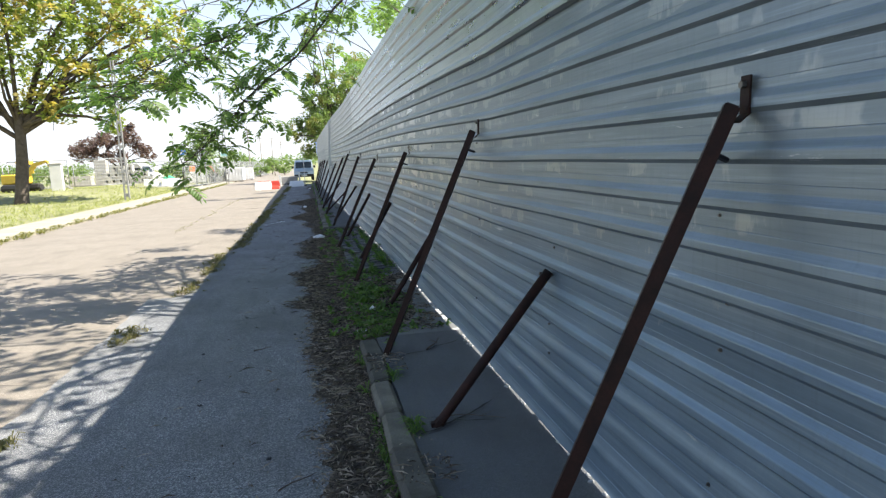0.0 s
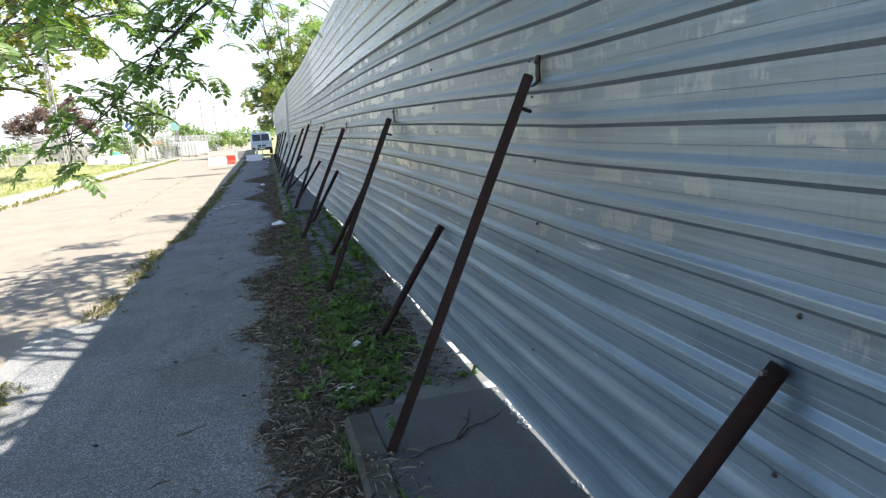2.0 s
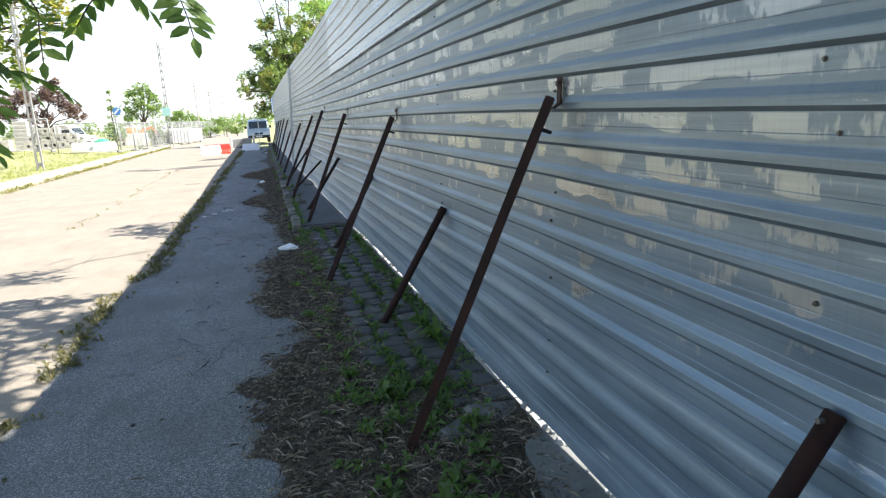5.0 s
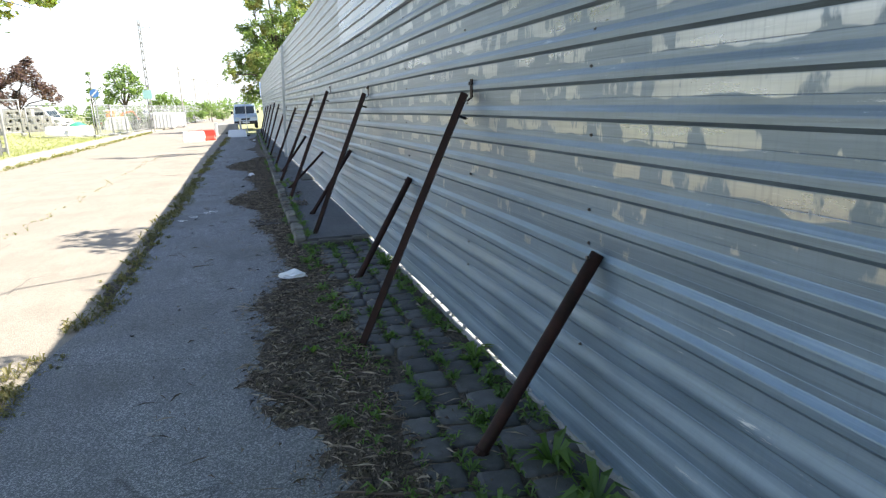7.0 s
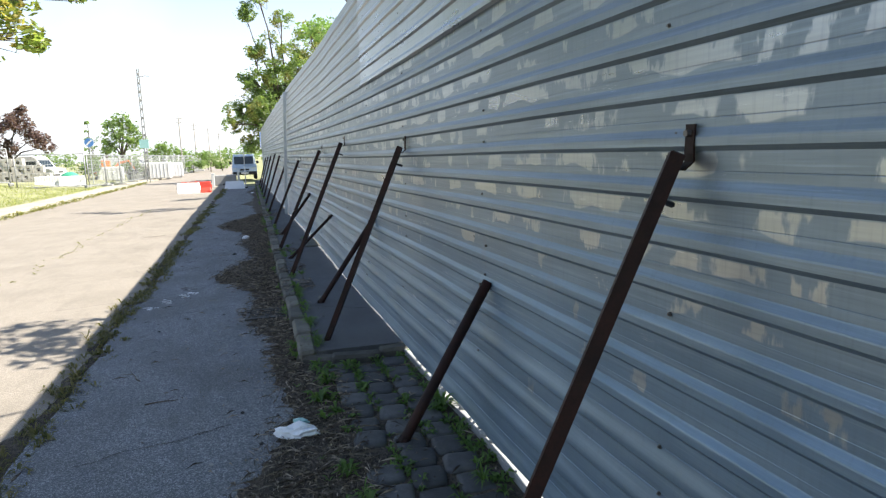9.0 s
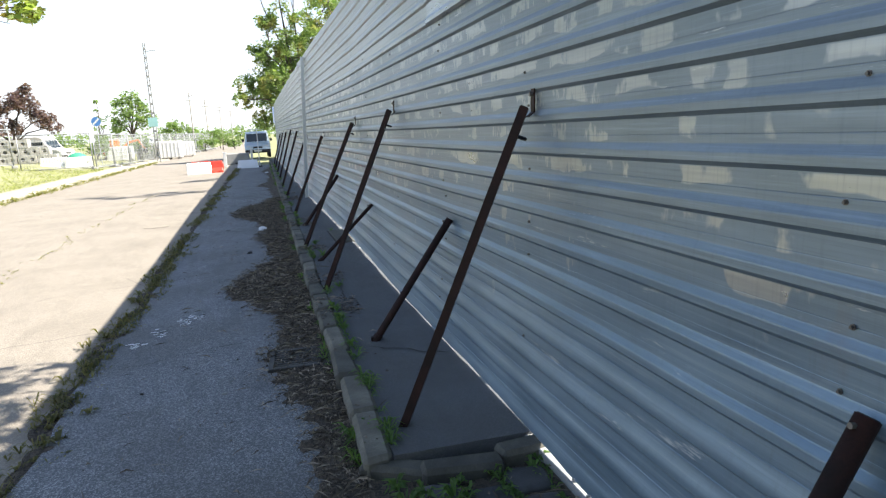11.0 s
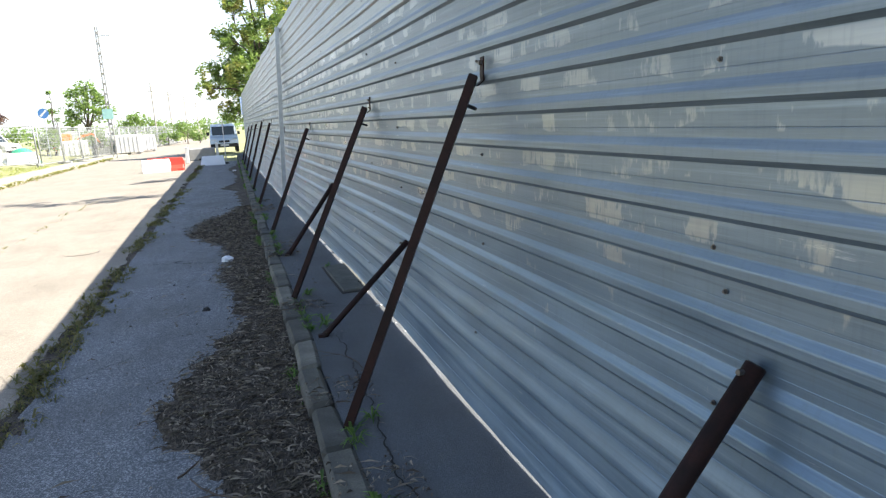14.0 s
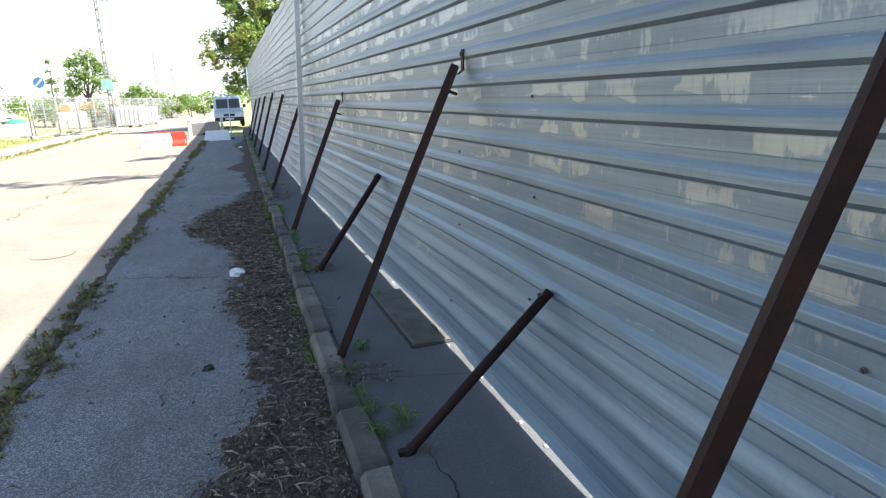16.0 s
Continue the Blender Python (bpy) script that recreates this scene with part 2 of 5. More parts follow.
BOLT_DARK = plain("dark_screw", (0.035, 0.035, 0.037), 0.45, 0.5, bump=0)
GALV = plain("galvanised_steel", (0.52, 0.55, 0.56), 0.42, 0.75, vary=0.2, fine=30, coarse=8, bump=0.05)
MESH_STEEL = plain("weathered_mesh_steel", (0.30, 0.31, 0.31), 0.55, 0.4, vary=0.2, fine=30, coarse=8, bump=0.05)
SHEET = [sheet_metal("galvanised_corrugated_sheet", 0.0), sheet_metal("galvanised_corrugated_sheet_middle", 3.7), sheet_metal("galvanised_corrugated_sheet_top", 9.2, -0.03, False), sheet_metal("galvanised_corrugated_sheet_dull", 14.1, 0.08, False)]
CRACK = plain("crack_dirt", (0.035, 0.032, 0.028), 0.95, vary=0.4, fine=90, coarse=20, bump=0.4)
_k = Nodes("dry_leaf_litter")
_age = _k.math("POWER", _k.island(), 1.5)
LITTER = _k.done(_k.mix(_k.span(_k.noise(70, 3), 0.3, 0.7, 0, 0.4), _k.mix(_age, (0.040, 0.030, 0.022), (0.38, 0.32, 0.245)), (0.05, 0.038, 0.028)), 0.88)
TWIG = plain("dead_twig", (0.12, 0.09, 0.065), 0.9, vary=0.4, fine=80, coarse=20, bump=0.3, depth=0.002)
WEED = leaf_mat("weed_leaves", (0.065, 0.125, 0.03), (0.13, 0.22, 0.06))
WEED_MIX = leaf_mat("dusty_edge_weeds", (0.075, 0.085, 0.032), (0.19, 0.165, 0.075))
WEED_DRY = leaf_mat("sunlit_dry_weeds", (0.12, 0.14, 0.045), (0.24, 0.22, 0.09))
GRASS = leaf_mat("meadow_grass", (0.19, 0.22, 0.085), (0.33, 0.34, 0.15))
AILANTHUS = leaf_mat("ailanthus_leaflets", (0.10, 0.175, 0.055), (0.20, 0.30, 0.10))
TREE_LEAF = leaf_mat("street_tree_leaves", (0.14, 0.20, 0.05), (0.27, 0.32, 0.10), (0.45, 0.30, 0.10), 0.6)
TREE_FAR = leaf_mat("distant_tree_leaves", (0.12, 0.18, 0.07), (0.21, 0.29, 0.115))
TREE_PURPLE = leaf_mat("purple_tree_leaves", (0.115, 0.075, 0.085), (0.20, 0.14, 0.145))
BARK = plain("grey_brown_bark", (0.11, 0.088, 0.07), 0.92, vary=0.45, fine=35, coarse=6, bump=0.9, depth=0.015)
PAPER = plain("dirty_white_paper", (0.82, 0.83, 0.85), 0.7, vary=0.2, fine=40, coarse=12, bump=0.3)
IRON = plain("cast_iron", (0.06, 0.058, 0.055), 0.6, 0.5, vary=0.4, bump=0.3)
WHITE = plain("white_paint", (0.64, 0.64, 0.63), 0.45, vary=0.12, fine=30, coarse=2, bump=0.05)
WHITE_PLASTIC = plain("white_plastic", (0.80, 0.79, 0.76), 0.5, vary=0.1, fine=30, coarse=3, bump=0.05)
RED_PLASTIC = plain("red_plastic", (0.62, 0.06, 0.035), 0.45, vary=0.2, fine=30, coarse=3, bump=0.05)
BLUE_SIGN = plain("blue_sign_enamel", (0.07, 0.19, 0.45), 0.35, vary=0.1, bump=0)
CYAN_SIGN = plain("turquoise_sign", (0.30, 0.52, 0.50), 0.4, vary=0.1, bump=0)
SILVER = plain("pale_blue_silver_car_paint", (0.42, 0.50, 0.58), 0.3, 0.3, vary=0.06, bump=0)
GLASS_DARK = plain("dark_windscreen", (0.03, 0.04, 0.045), 0.06, vary=0.1, bump=0)
RUBBER = plain("black_rubber", (0.025, 0.025, 0.025), 0.8, vary=0.2, bump=0.1)
ORANGE = plain("orange_machine_paint", (0.70, 0.20, 0.04), 0.45, vary=0.15, bump=0)
YELLOW = plain("yellow_machine_paint", (0.72, 0.48, 0.05), 0.45, vary=0.15, bump=0)
GREEN_PLASTIC = plain("green_plastic", (0.05, 0.32, 0.19), 0.5, vary=0.15, bump=0)
POLE_GREY = plain("grey_lattice_pole", (0.27, 0.27, 0.26), 0.8, vary=0.25, fine=20, coarse=2, bump=0.2)
WOOD_GREY = plain("weathered_pole_wood", (0.38, 0.35, 0.31), 0.9, vary=0.35, fine=40, coarse=4, bump=0.4)

# ---- mesh helpers ----


class Shape:
    """Vertices and faces gathered for one mesh."""

    def __init__(self):
        self.v, self.f = [], []

    def add(self, verts, faces):
        n = len(self.v)
        self.v += [tuple(p) for p in verts]
        self.f += [tuple(i + n for i in f) for f in faces]
        return self

    def box(self, x, y, z, sx, sy, sz, bevel=0.0, m=None):
        """A box with its middle at x, y and its underside at z."""
        bm = bmesh.new()
        bmesh.ops.create_cube(bm, size=1.0)
        for p in bm.verts:
            p.co = Vector((p.co.x * sx, p.co.y * sy, p.co.z * sz + sz / 2))
        if bevel:
            bmesh.ops.bevel(bm, geom=bm.edges[:], offset=bevel, segments=1, affect="EDGES")
        t = Matrix.Translation((x, y, z)) @ (m or Matrix())
        bm.verts.index_update()
        self.add([t @ p.co for p in bm.verts], [[q.index for q in f.verts] for f in bm.faces])
        bm.free()
        return self

    def tube(self, points, radii, sides=8, twist=0.0, cap=True, hollow=0.0):
        """A round or square bar along points."""
        pts = [Vector(p) for p in points]
        rings = []
        for i, p in enumerate(pts):
            d = (pts[min(i + 1, len(pts) - 1)] - pts[max(i - 1, 0)]).normalized()
            a = d.cross(Vector((0, 1, 0)) if abs(d.y) < 0.9 else Vector((1, 0, 0))).normalized()
            b = d.cross(a)
            r = radii[i] if isinstance(radii, (list, tuple)) else radii
            rings.append([p + (a * math.cos(w) + b * math.sin(w)) * r for w in (twist + 2 * math.pi * j / sides for j in range(sides))])
        faces = [(i * sides + j, i * sides + (j + 1) % sides, (i + 1) * sides + (j + 1) % sides, (i + 1) * sides + j) for i in range(len(pts) - 1) for j in range(sides)]
        if cap:
            faces += [tuple(range(sides - 1, -1, -1)), tuple(range((len(pts) - 1) * sides, len(pts) * sides))]
        return self.add([p for ring in rings for p in ring], faces)

    def mesh(self, name, material, smooth=False):
        me = bpy.data.meshes.new(name)
        me.from_pydata(self.v, [], self.f)
        me.materials.append(material)
        if smooth:
            me.polygons.foreach_set("use_smooth", [True] * len(me.polygons))
        me.update()
        return me


def part(name, shape, material, parent, label="", smooth=False, kind=""):
    """One mesh under a thing or a part; shape is a Shape or a ready mesh."""
    ob = new(name, shape.mesh(name, material, smooth) if isinstance(shape, Shape) else shape)
    ob.parent = parent
    return tagged(ob, label=label, kind=kind)


def thing(name, label, category, group="", kind="", at=None):
    ob = new(name)
    if at is not None:
        ob.matrix_world = at
    return tagged(ob, label, category, group, kind)


def solid(name, shape, material, label, category, kind="structure", smooth=False, group=""):
    return tagged(new(name, shape.mesh(name, material, smooth)), label, category, group, kind)


def wob(y, s=1.0, seed=0.0):
    return noise.noise(Vector((y * s, seed, 0.37)))


def strip(ys, left, right, z, under=-0.3):
    """A slab along the road with free edges: left and right are functions of y, z a function of x and y."""
    s = Shape()
    v, f, nx = [], [], 7
    for y in ys:
        a, b = left(y), right(y)
        row = [a + (b - a) * i / (nx - 1) for i in range(nx)]
        v += [(x, y, z(x, y)) for x in row] + [(b, y, under), (a, y, under)]
    w = nx + 2
    for i in range(len(ys) - 1):
        for j in range(w):
            f.append((i * w + j, i * w + (j + 1) % w, (i + 1) * w + (j + 1) % w, (i + 1) * w + j))
    f.append(tuple(range(w)))
    f.append(tuple(range((len(ys) - 1) * w + w - 1, (len(ys) - 1) * w - 1, -1)))
    return s.add(v, f)


def steps(a, b, d):
    n = max(1, round((b - a) / d))
    return [a + (b - a) * i / n for i in range(n + 1)]


def lerp(y, table):
    for (a, p), (b, q) in zip(table, table[1:]):
        if y <= b:
            return p + (q - p) * max(0, (y - a)) / (b - a)
    return table[-1][1]


# ---- the ground ----
FENCE_END = 52.0
FOOT = [(-12, 1.13), (2, 1.125), (5, 1.125), (9, 1.11), (12, 1.07), (14.5, 1.02), (17.4, 0.97), (20, 0.955), (23.5, 0.89), (26.4, 0.83), (36, 0.74), (52, 0.62)]
BODY = [(-12, 1.18), (2, 1.20), (4.5, 1.215), (7.7, 1.195), (11, 1.165), (14.4, 1.145), (15.8, 1.12), (17.5, 1.10), (20, 1.09), (23.5, 1.01), (26.4, 0.95), (36, 0.85), (52, 0.72)]


def fence_x(y, z):
    """The face of the fence: nearly upright, its lowest part bowed towards the path."""
    top, foot = lerp(y, BODY), lerp(y, FOOT)
    return top - (top - foot) * max(0.0, (0.85 - z) / 0.75) ** 1.4 + 0.012 * (z - 1.0)


EDGE = [(4, -1.76), (7, -1.74), (8.6, -1.50), (11.6, -1.53), (12.6, -1.36), (14.6, -1.34), (17, -1.38), (18, -1.29), (21, -1.33), (46, -1.33)]


def path_edge(y):
    """The ragged road-side edge of the path."""
    e = lerp(y, EDGE) + 0.04 * wob(y, 2.1) + 0.025 * wob(y, 7.0, 3)
    return e




def kerb_l(y):
    """The path side of the kerb stones."""
    return 0.295 if y < 10 else lerp(y, [(14, 0.215), (18, 0.20), (24, 0.20), (52, 0.16)])


KERB_WIDE = 0.135
KERB_END, KERB_AGAIN = 5.15, 14.15


def soil_z(x, y):
    return 0.012 + 0.016 * noise.noise(Vector((x * 5, y * 5, 2.0))) + (0.03 if 5.2 < y < 8.6 and x > 0.4 else 0.018 if 8.6 <= y < 14.1 and x > 0.36 else 0)


ground = solid("ground", Shape().add([(-2500, -600, -0.12), (2500, -600, -0.12), (2500, 4000, -0.12), (-2500, 4000, -0.12)], [(0, 1, 2, 3)]), GROUND,
               "flat dry green-brown grassland reaching the horizon", "ground")
solid("road", strip(steps(-30, 8, 0.8) + steps(8.05, 60, 0.3) + [120, 240], lambda y: -7.1 - 0.05 * wob(y, 0.7), lambda y: path_edge(y) - 0.004 if y > 8 else -1.8, lambda x, y: -0.026 + 0.012 * noise.noise(Vector((x * .6, y * .6, 0)))), ROAD,
      "pale worn asphalt road bleached by the sun", "road")
solid("gutter_1", strip(steps(-30, 8.0, 0.15), lambda y: -1.95 + 0.05 * wob(y, 1.3, 21) + 0.03 * wob(y, 5, 22), lambda y: path_edge(y) - 0.004, lambda x, y: -0.006), ASPHALT_PALE, "pale worn asphalt margin beside the path", "gutter")
solid("pavement_path", strip(steps(-8, 46, 0.12), path_edge, lambda y: 0.20, lambda x, y: 0.004 * noise.noise(Vector((x * 1.5, y * 1.5, 4)))), ASPHALT,
      "worn grey asphalt footway with ragged cracked edges", "pavement")
solid("soil_edge", strip(steps(12.7, 45.8, 0.05), lambda y: path_edge(y) - 0.10 + 0.07 * wob(y, 1.9, 14) + 0.04 * wob(y, 9, 15), lambda y: path_edge(y) + 0.06 + 0.06 * wob(y, 2.3, 16) + 0.04 * wob(y, 11, 17), lambda x, y: -0.008 + 0.022 * noise.noise(Vector((x * 9, y * 5, 6)))), SOIL,
      "dark earth and weeds in the joint beside the road", "soil")
solid("soil_strip", strip(steps(-8, 52, 0.10), lambda y: 0.205, lambda y: lerp(y, [(KERB_END, 0.31), (KERB_END + .02, 1.28), (KERB_AGAIN - .02, 1.22), (KERB_AGAIN, 0.23)]), soil_z), SOIL,
      "dark soil strip with rotting leaves beside the kerb", "soil")
solid("verge_far", strip(steps(-30, 120, 2.0), lambda y: -8.75, lambda y: -7.26, lambda x, y: 0.03 + 0.02 * wob(y, .5, 8)), FOOTPATH, "pale dusty footpath across the road", "pavement")
solid("yard_ground", strip(steps(-12, 60, 0.5), lambda y: fence_x(y, 0.1) + (0.034 if y < 5 or y > 14.3 else 0.16), lambda y: 40.0, lambda x, y: 0.05 + 0.03 * noise.noise(Vector((x * 0.8, y * 0.8, 5)))), SAND,
      "pale dry ground behind the metal fence", "ground")
for y0, y1, mark in ((-8, KERB_END - 0.1, 1), (KERB_AGAIN + 0.1, FENCE_END, 2)):
    solid("pavement_slab_%d" % mark, strip(steps(y0, y1, 0.25), lambda y: kerb_l(y) + KERB_WIDE - 0.004 + 0.008 * wob(y, 4, 31), lambda y: fence_x(y, 0.1) + 0.03, lambda x, y: 0.085 + 0.006 * noise.noise(Vector((x * 2, y * 2, 9)))), ASPHALT_DARK,
          "narrow dark smooth asphalt pavement along the fence", "pavement")
solid("pavement_slab_3", strip(steps(KERB_END - .12, 7.7, 0.06), lambda y: lerp(y, [(5.0, 0.52), (5.35, 0.68), (5.8, 0.86), (6.6, 0.93), (7.1, 0.84), (7.5, 0.90), (7.7, 1.05)]) + 0.05 * wob(y, 3, 41) + 0.03 * wob(y, 11, 42), lambda y: fence_x(y, 0.1) + 0.03, lambda x, y: 0.066 + 0.02 * noise.noise(Vector((x * 3, y * 1.5, 19)))), CONCRETE_DULL,
      "broken grey concrete pavement edge under the fence", "pavement")
solid("fence_footing", strip(steps(KERB_END - .1, KERB_AGAIN + .1, 0.3), lambda y: fence_x(y, 0.1) - 0.035 + 0.015 * wob(y, 3), lambda y: fence_x(y, 0.1) + 0.15, lambda x, y: 0.064 + 0.014 * wob(y, 2.5, 2) + 0.008 * wob(y, 9, 2)), CONCRETE_GREY,
      "grey broken concrete footing under the sheet fence", "footing")

# ---- the corrugated fence ----
random.seed(3)
PROFILE = ((-0.05, 0.0), (0.05, -0.0135), (0.20, -0.0135), (0.235, -0.0125), (0.37, -0.0015), (0.40, 0.0), (0.56, 0.0), (0.572, 0.0007), (0.584, 0.0))   # heights in ribs, depth in metres
PROFILE_LOW = ((-0.035, 0.0), (0.03, -0.0085), (0.12, -0.0098), (0.22, -0.0090), (0.36, -0.0045), (0.48, -0.0012), (0.56, -0.0008), (0.575, 0.0012), (0.59, -0.0006), (0.74, -0.0014), (0.88, 0.0))
RIB_RISE = [(-12, -0.050), (1.5, -0.050), (3, -0.042), (4.2, -0.043), (6, -0.010), (8, 0.014), (9.3, 0.021), (12, 0.022), (14, 0.010), (15.5, 0.003), (17, 0.0), (52, 0.0)]
fence = thing("sheet_metal_fence", "tall fence of dull galvanised corrugated sheets with grey paint blots", "fence")


def sheet_wave(y, z):
    rough = 0.006 + 0.03 * max(0, min(1, (y - 26.4) / 2))
    return rough * noise.noise(Vector((y * 0.9, z * 1.3, 7))) + rough * 0.5 * noise.noise(Vector((y * 2.3, z * 0.8, 1)))


def sheet(y0, y1, first, last, proud):
    """One corrugated sheet from rib number first to last, folded along its ribs."""
    rows = []
    for r in range(first, last):
        rows += [(r + a, d) for a, d in (PROFILE_LOW if r < 4 else PROFILE)]
    rows.append((last - 0.08, 0.0))
    if first == 0:
        rows = rows[2:]
    ys, n = steps(y0, y1, 0.15 if first == 0 else 0.3), len(rows)
    verts, heights = [], []
    for y in ys:
        low = lerp(y, GAP) + 0.014 * wob(y, 0.9, 5) + 0.012 * wob(y, 2.9, 6)
        rise = lerp(y, RIB_RISE)
        for j, (h, d) in enumerate(rows):
            z = RIB0 + PITCH * h
            z += rise * (max(z, 0.01) / 1.2) ** 0.6
            zz = low if first == 0 and j == 0 else max(z, low + 0.0004 * j)
            verts.append((fence_x(y, zz) + d - proud + sheet_wave(y, zz), y, zz))
            heights.append(h)
    faces = [(i * n + j, i * n + j + 1, i * n + n + j + 1, i * n + n + j) for i in range(len(ys) - 1) for j in range(n - 1)]
    me = Shape().add(verts, faces).mesh("sheet", SHEET[0], True)
    me.attributes.new("rib_height", "FLOAT", "POINT").data.foreach_set("value", heights)
    ends = np.empty(2 * len(me.edges), dtype=np.int32)
    me.edges.foreach_get("vertices", ends)
    crisp = np.array([h > 3.9 or h % 1 > 0.95 or h % 1 < 0.05 or 0.55 < h % 1 < 0.6 for h, d in rows])
    folds = me.attributes.new("sharp_edge", "BOOLEAN", "EDGE")
    folds.data.foreach_set("value", ((ends[0::2] % n) == (ends[1::2] % n)) & crisp[ends[0::2] % n])
    return me


GAP = [(2, 0.096), (3.0, 0.093), (5.0, 0.097), (5.3, 0.086), (7.6, 0.080), (8.2, 0.066), (9, 0.062), (11.5, 0.078), (13.9, 0.080), (14.3, 0.093), (18.4, 0.096), (19.2, 0.113), (20.8, 0.123), (22.2, 0.108), (26, 0.100), (52, 0.1)]
JOINTS = [-9.8, -3.35, 3.08, 15.92, 22.2, 26.4, 32.5, 38.8, 45.2, FENCE_END]
for i, (a, b) in enumerate(zip(JOINTS, JOINTS[1:])):
    for tier, (lo, hi) in enumerate(((0, 7), (7, 15), (15, 21))):
        proud = 0.004 * tier + (0.0018 * (4 - i) if i < 4 else 0.0012 * (i % 2)) + (0.010 if tier == 2 and b < 16.5 else 0)
        end = b + (0.07 if b < FENCE_END else 0) + (0.22 if tier == 2 and b == 15.92 else 0)
        me = sheet(a - 0.05, end, lo, hi + 1, proud)
        me.materials[0] = SHEET[3 if tier == 2 and b > 16.5 else tier]
        part("sheet", me, None, fence, "corrugated galvanised steel sheet")
part("post", Shape().tube([(fence_x(26.4, 0.05) - 0.06, 26.42, 0.02), (fence_x(26.4, 3.1) - 0.06, 26.42, 3.12)], 0.05, 4, math.pi / 4), GALV, fence, "grey steel post between two fence runs")
for y in (-3.3, 3.1, 9.5, 15.9, 22.2, 32.5, 38.8, 45.2):
    part("rear_post", Shape().tube([(lerp(y, BODY) + 0.10, y, -0.1), (lerp(y, BODY) + 0.12, y, 2.95)], 0.05, 4, math.pi / 4), RUST, fence, "rusty steel post behind the sheets")
LONG_Y = (1.60, 4.52, 7.68, 11.04, 14.43, 17.48, 19.96, 23.55, 27.1, 30.2, 33.2, 36.6, 40.0, 43.3)
SHORT_Y = (3.02, 6.22, 9.55, 12.64, 15.86, 19.02, 22.2)
SCREW = Shape().tube([(0, 0, 0), (-0.003, 0, 0)], 0.0075, 10).tube([(-0.003, 0, 0), (-0.009, 0, 0)], 0.0045, 6).mesh("screw", BOLT)
for y in sorted(LONG_Y[:9] + SHORT_Y):
    for r in range(1, 21):
        if (r * 7 + int(y * 3)) % 3 == 0 or (y < 16 and r % 4 == 2):
            z = RIB0 + PITCH * (r + 0.62) + random.uniform(-0.02, 0.02)
            yy = y + random.uniform(-0.03, 0.03) + 0.1
            sc = part("screw", SCREW, None, fence)
            sc.location = (fence_x(yy, z) + sheet_wave(yy, z) - (0.018 if r >= 15 and y < 16.2 else 0.006), yy, z)

# ---- the raking struts ----


def long_strut(y, x0, z0, top=1.60, back=0.0):
    """A square tube leaning against the fence, with a bent flat iron bolted to the sheet."""
    xt = fence_x(y, top) - 0.04
    ob = thing("raking_strut", "long dark rusty square steel tube propping the sheet fence", "strut", "raking struts along the fence")
    tip = Vector((xt - 0.026, y, top - 0.062))
    foot = Vector((x0, y + back, z0 - 0.12))
    part("tube", Shape().tube([foot, tip], 0.029, 4, 0.35), RUST, ob)
    # the tube is closed; a dark cap paints the shade of its hollow end
    part("bore_shade", Shape().tube([tip, tip + (tip - foot).normalized() * 0.004], 0.023, 4, 0.35), BOLT_DARK, ob)
    d = (tip - foot).normalized()
    a, b = tip - d * 0.05 + Vector((0.030, 0, 0.0)), Vector((xt + 0.012, y, top - 0.06))
    iron = Shape()
    pts = [a, (a + b) / 2 + Vector((0.016, 0, 0)), b, b + Vector((0.004, 0, 0.08))]
    v = [p + Vector((o, s * 0.019, 0)) for p in pts for s in (-1, 1) for o in (0, 0.007)]
    f = []
    for i in range(3):
        n = 4 * i
        f += [(n, n + 2, n + 6, n + 4), (n + 1, n + 5, n + 7, n + 3), (n, n + 4, n + 5, n + 1), (n + 2, n + 3, n + 7, n + 6)]
    iron.add(v, f + [(0, 1, 3, 2), (12, 14, 15, 13)])
    part("bracket", iron, RUST, ob, "bent flat iron at the strut's head")
    part("bolt", Shape().tube([b + Vector((0.004, 0, 0.055)), b + Vector((-0.012, 0, 0.055))], 0.010, 6), BOLT, ob)
    part("bolt", Shape().tube([tip - d * 0.14 + Vector((0.02, 0.012, 0)), tip - d * 0.14 + Vector((0.075, 0.035, -0.018))], 0.009, 6), BOLT_DARK, ob)
    return ob


def short_strut(y, x0, z0, top, yb=0.0, r=0.027):
    """A round pipe with a flattened, bolted head and a foot spike."""
    ob = thing("short_strut", "short rusty steel pipe bracing the fence near the ground", "strut", "short struts along the fence")
    tip = Vector((fence_x(y, top) - 0.028, y, top))
    foot = Vector((x0, y + yb, z0 - 0.05))
    d = (tip - foot).normalized()
    part("pipe", Shape().tube([foot, foot + d * 0.04, tip], r, 12), RUST_PIPE, ob, smooth=True)
    # dark disc on the closed end, in place of the bore's shade
    part("bore_shade", Shape().tube([tip, tip + d * 0.003], r * 0.86, 12), BOLT_DARK, ob, "dark disc standing for the shade inside the pipe")
    part("bolt", Shape().tube([tip - d * 0.03 + Vector((-0.034, 0, 0.016)), tip - d * 0.03 + Vector((0.07, 0, 0.0))], 0.008, 6), BOLT, ob)
    part("foot_clamp", Shape().tube([foot + d * 0.055, foot + d * 0.10], r * 1.22, 8).box(foot.x + d.x * 0.075 - 0.012, foot.y + d.y * 0.075, foot.z + d.z * 0.075 - 0.02, 0.06, 0.036, 0.034, 0.004), RUST_PIPE, ob)
    return ob


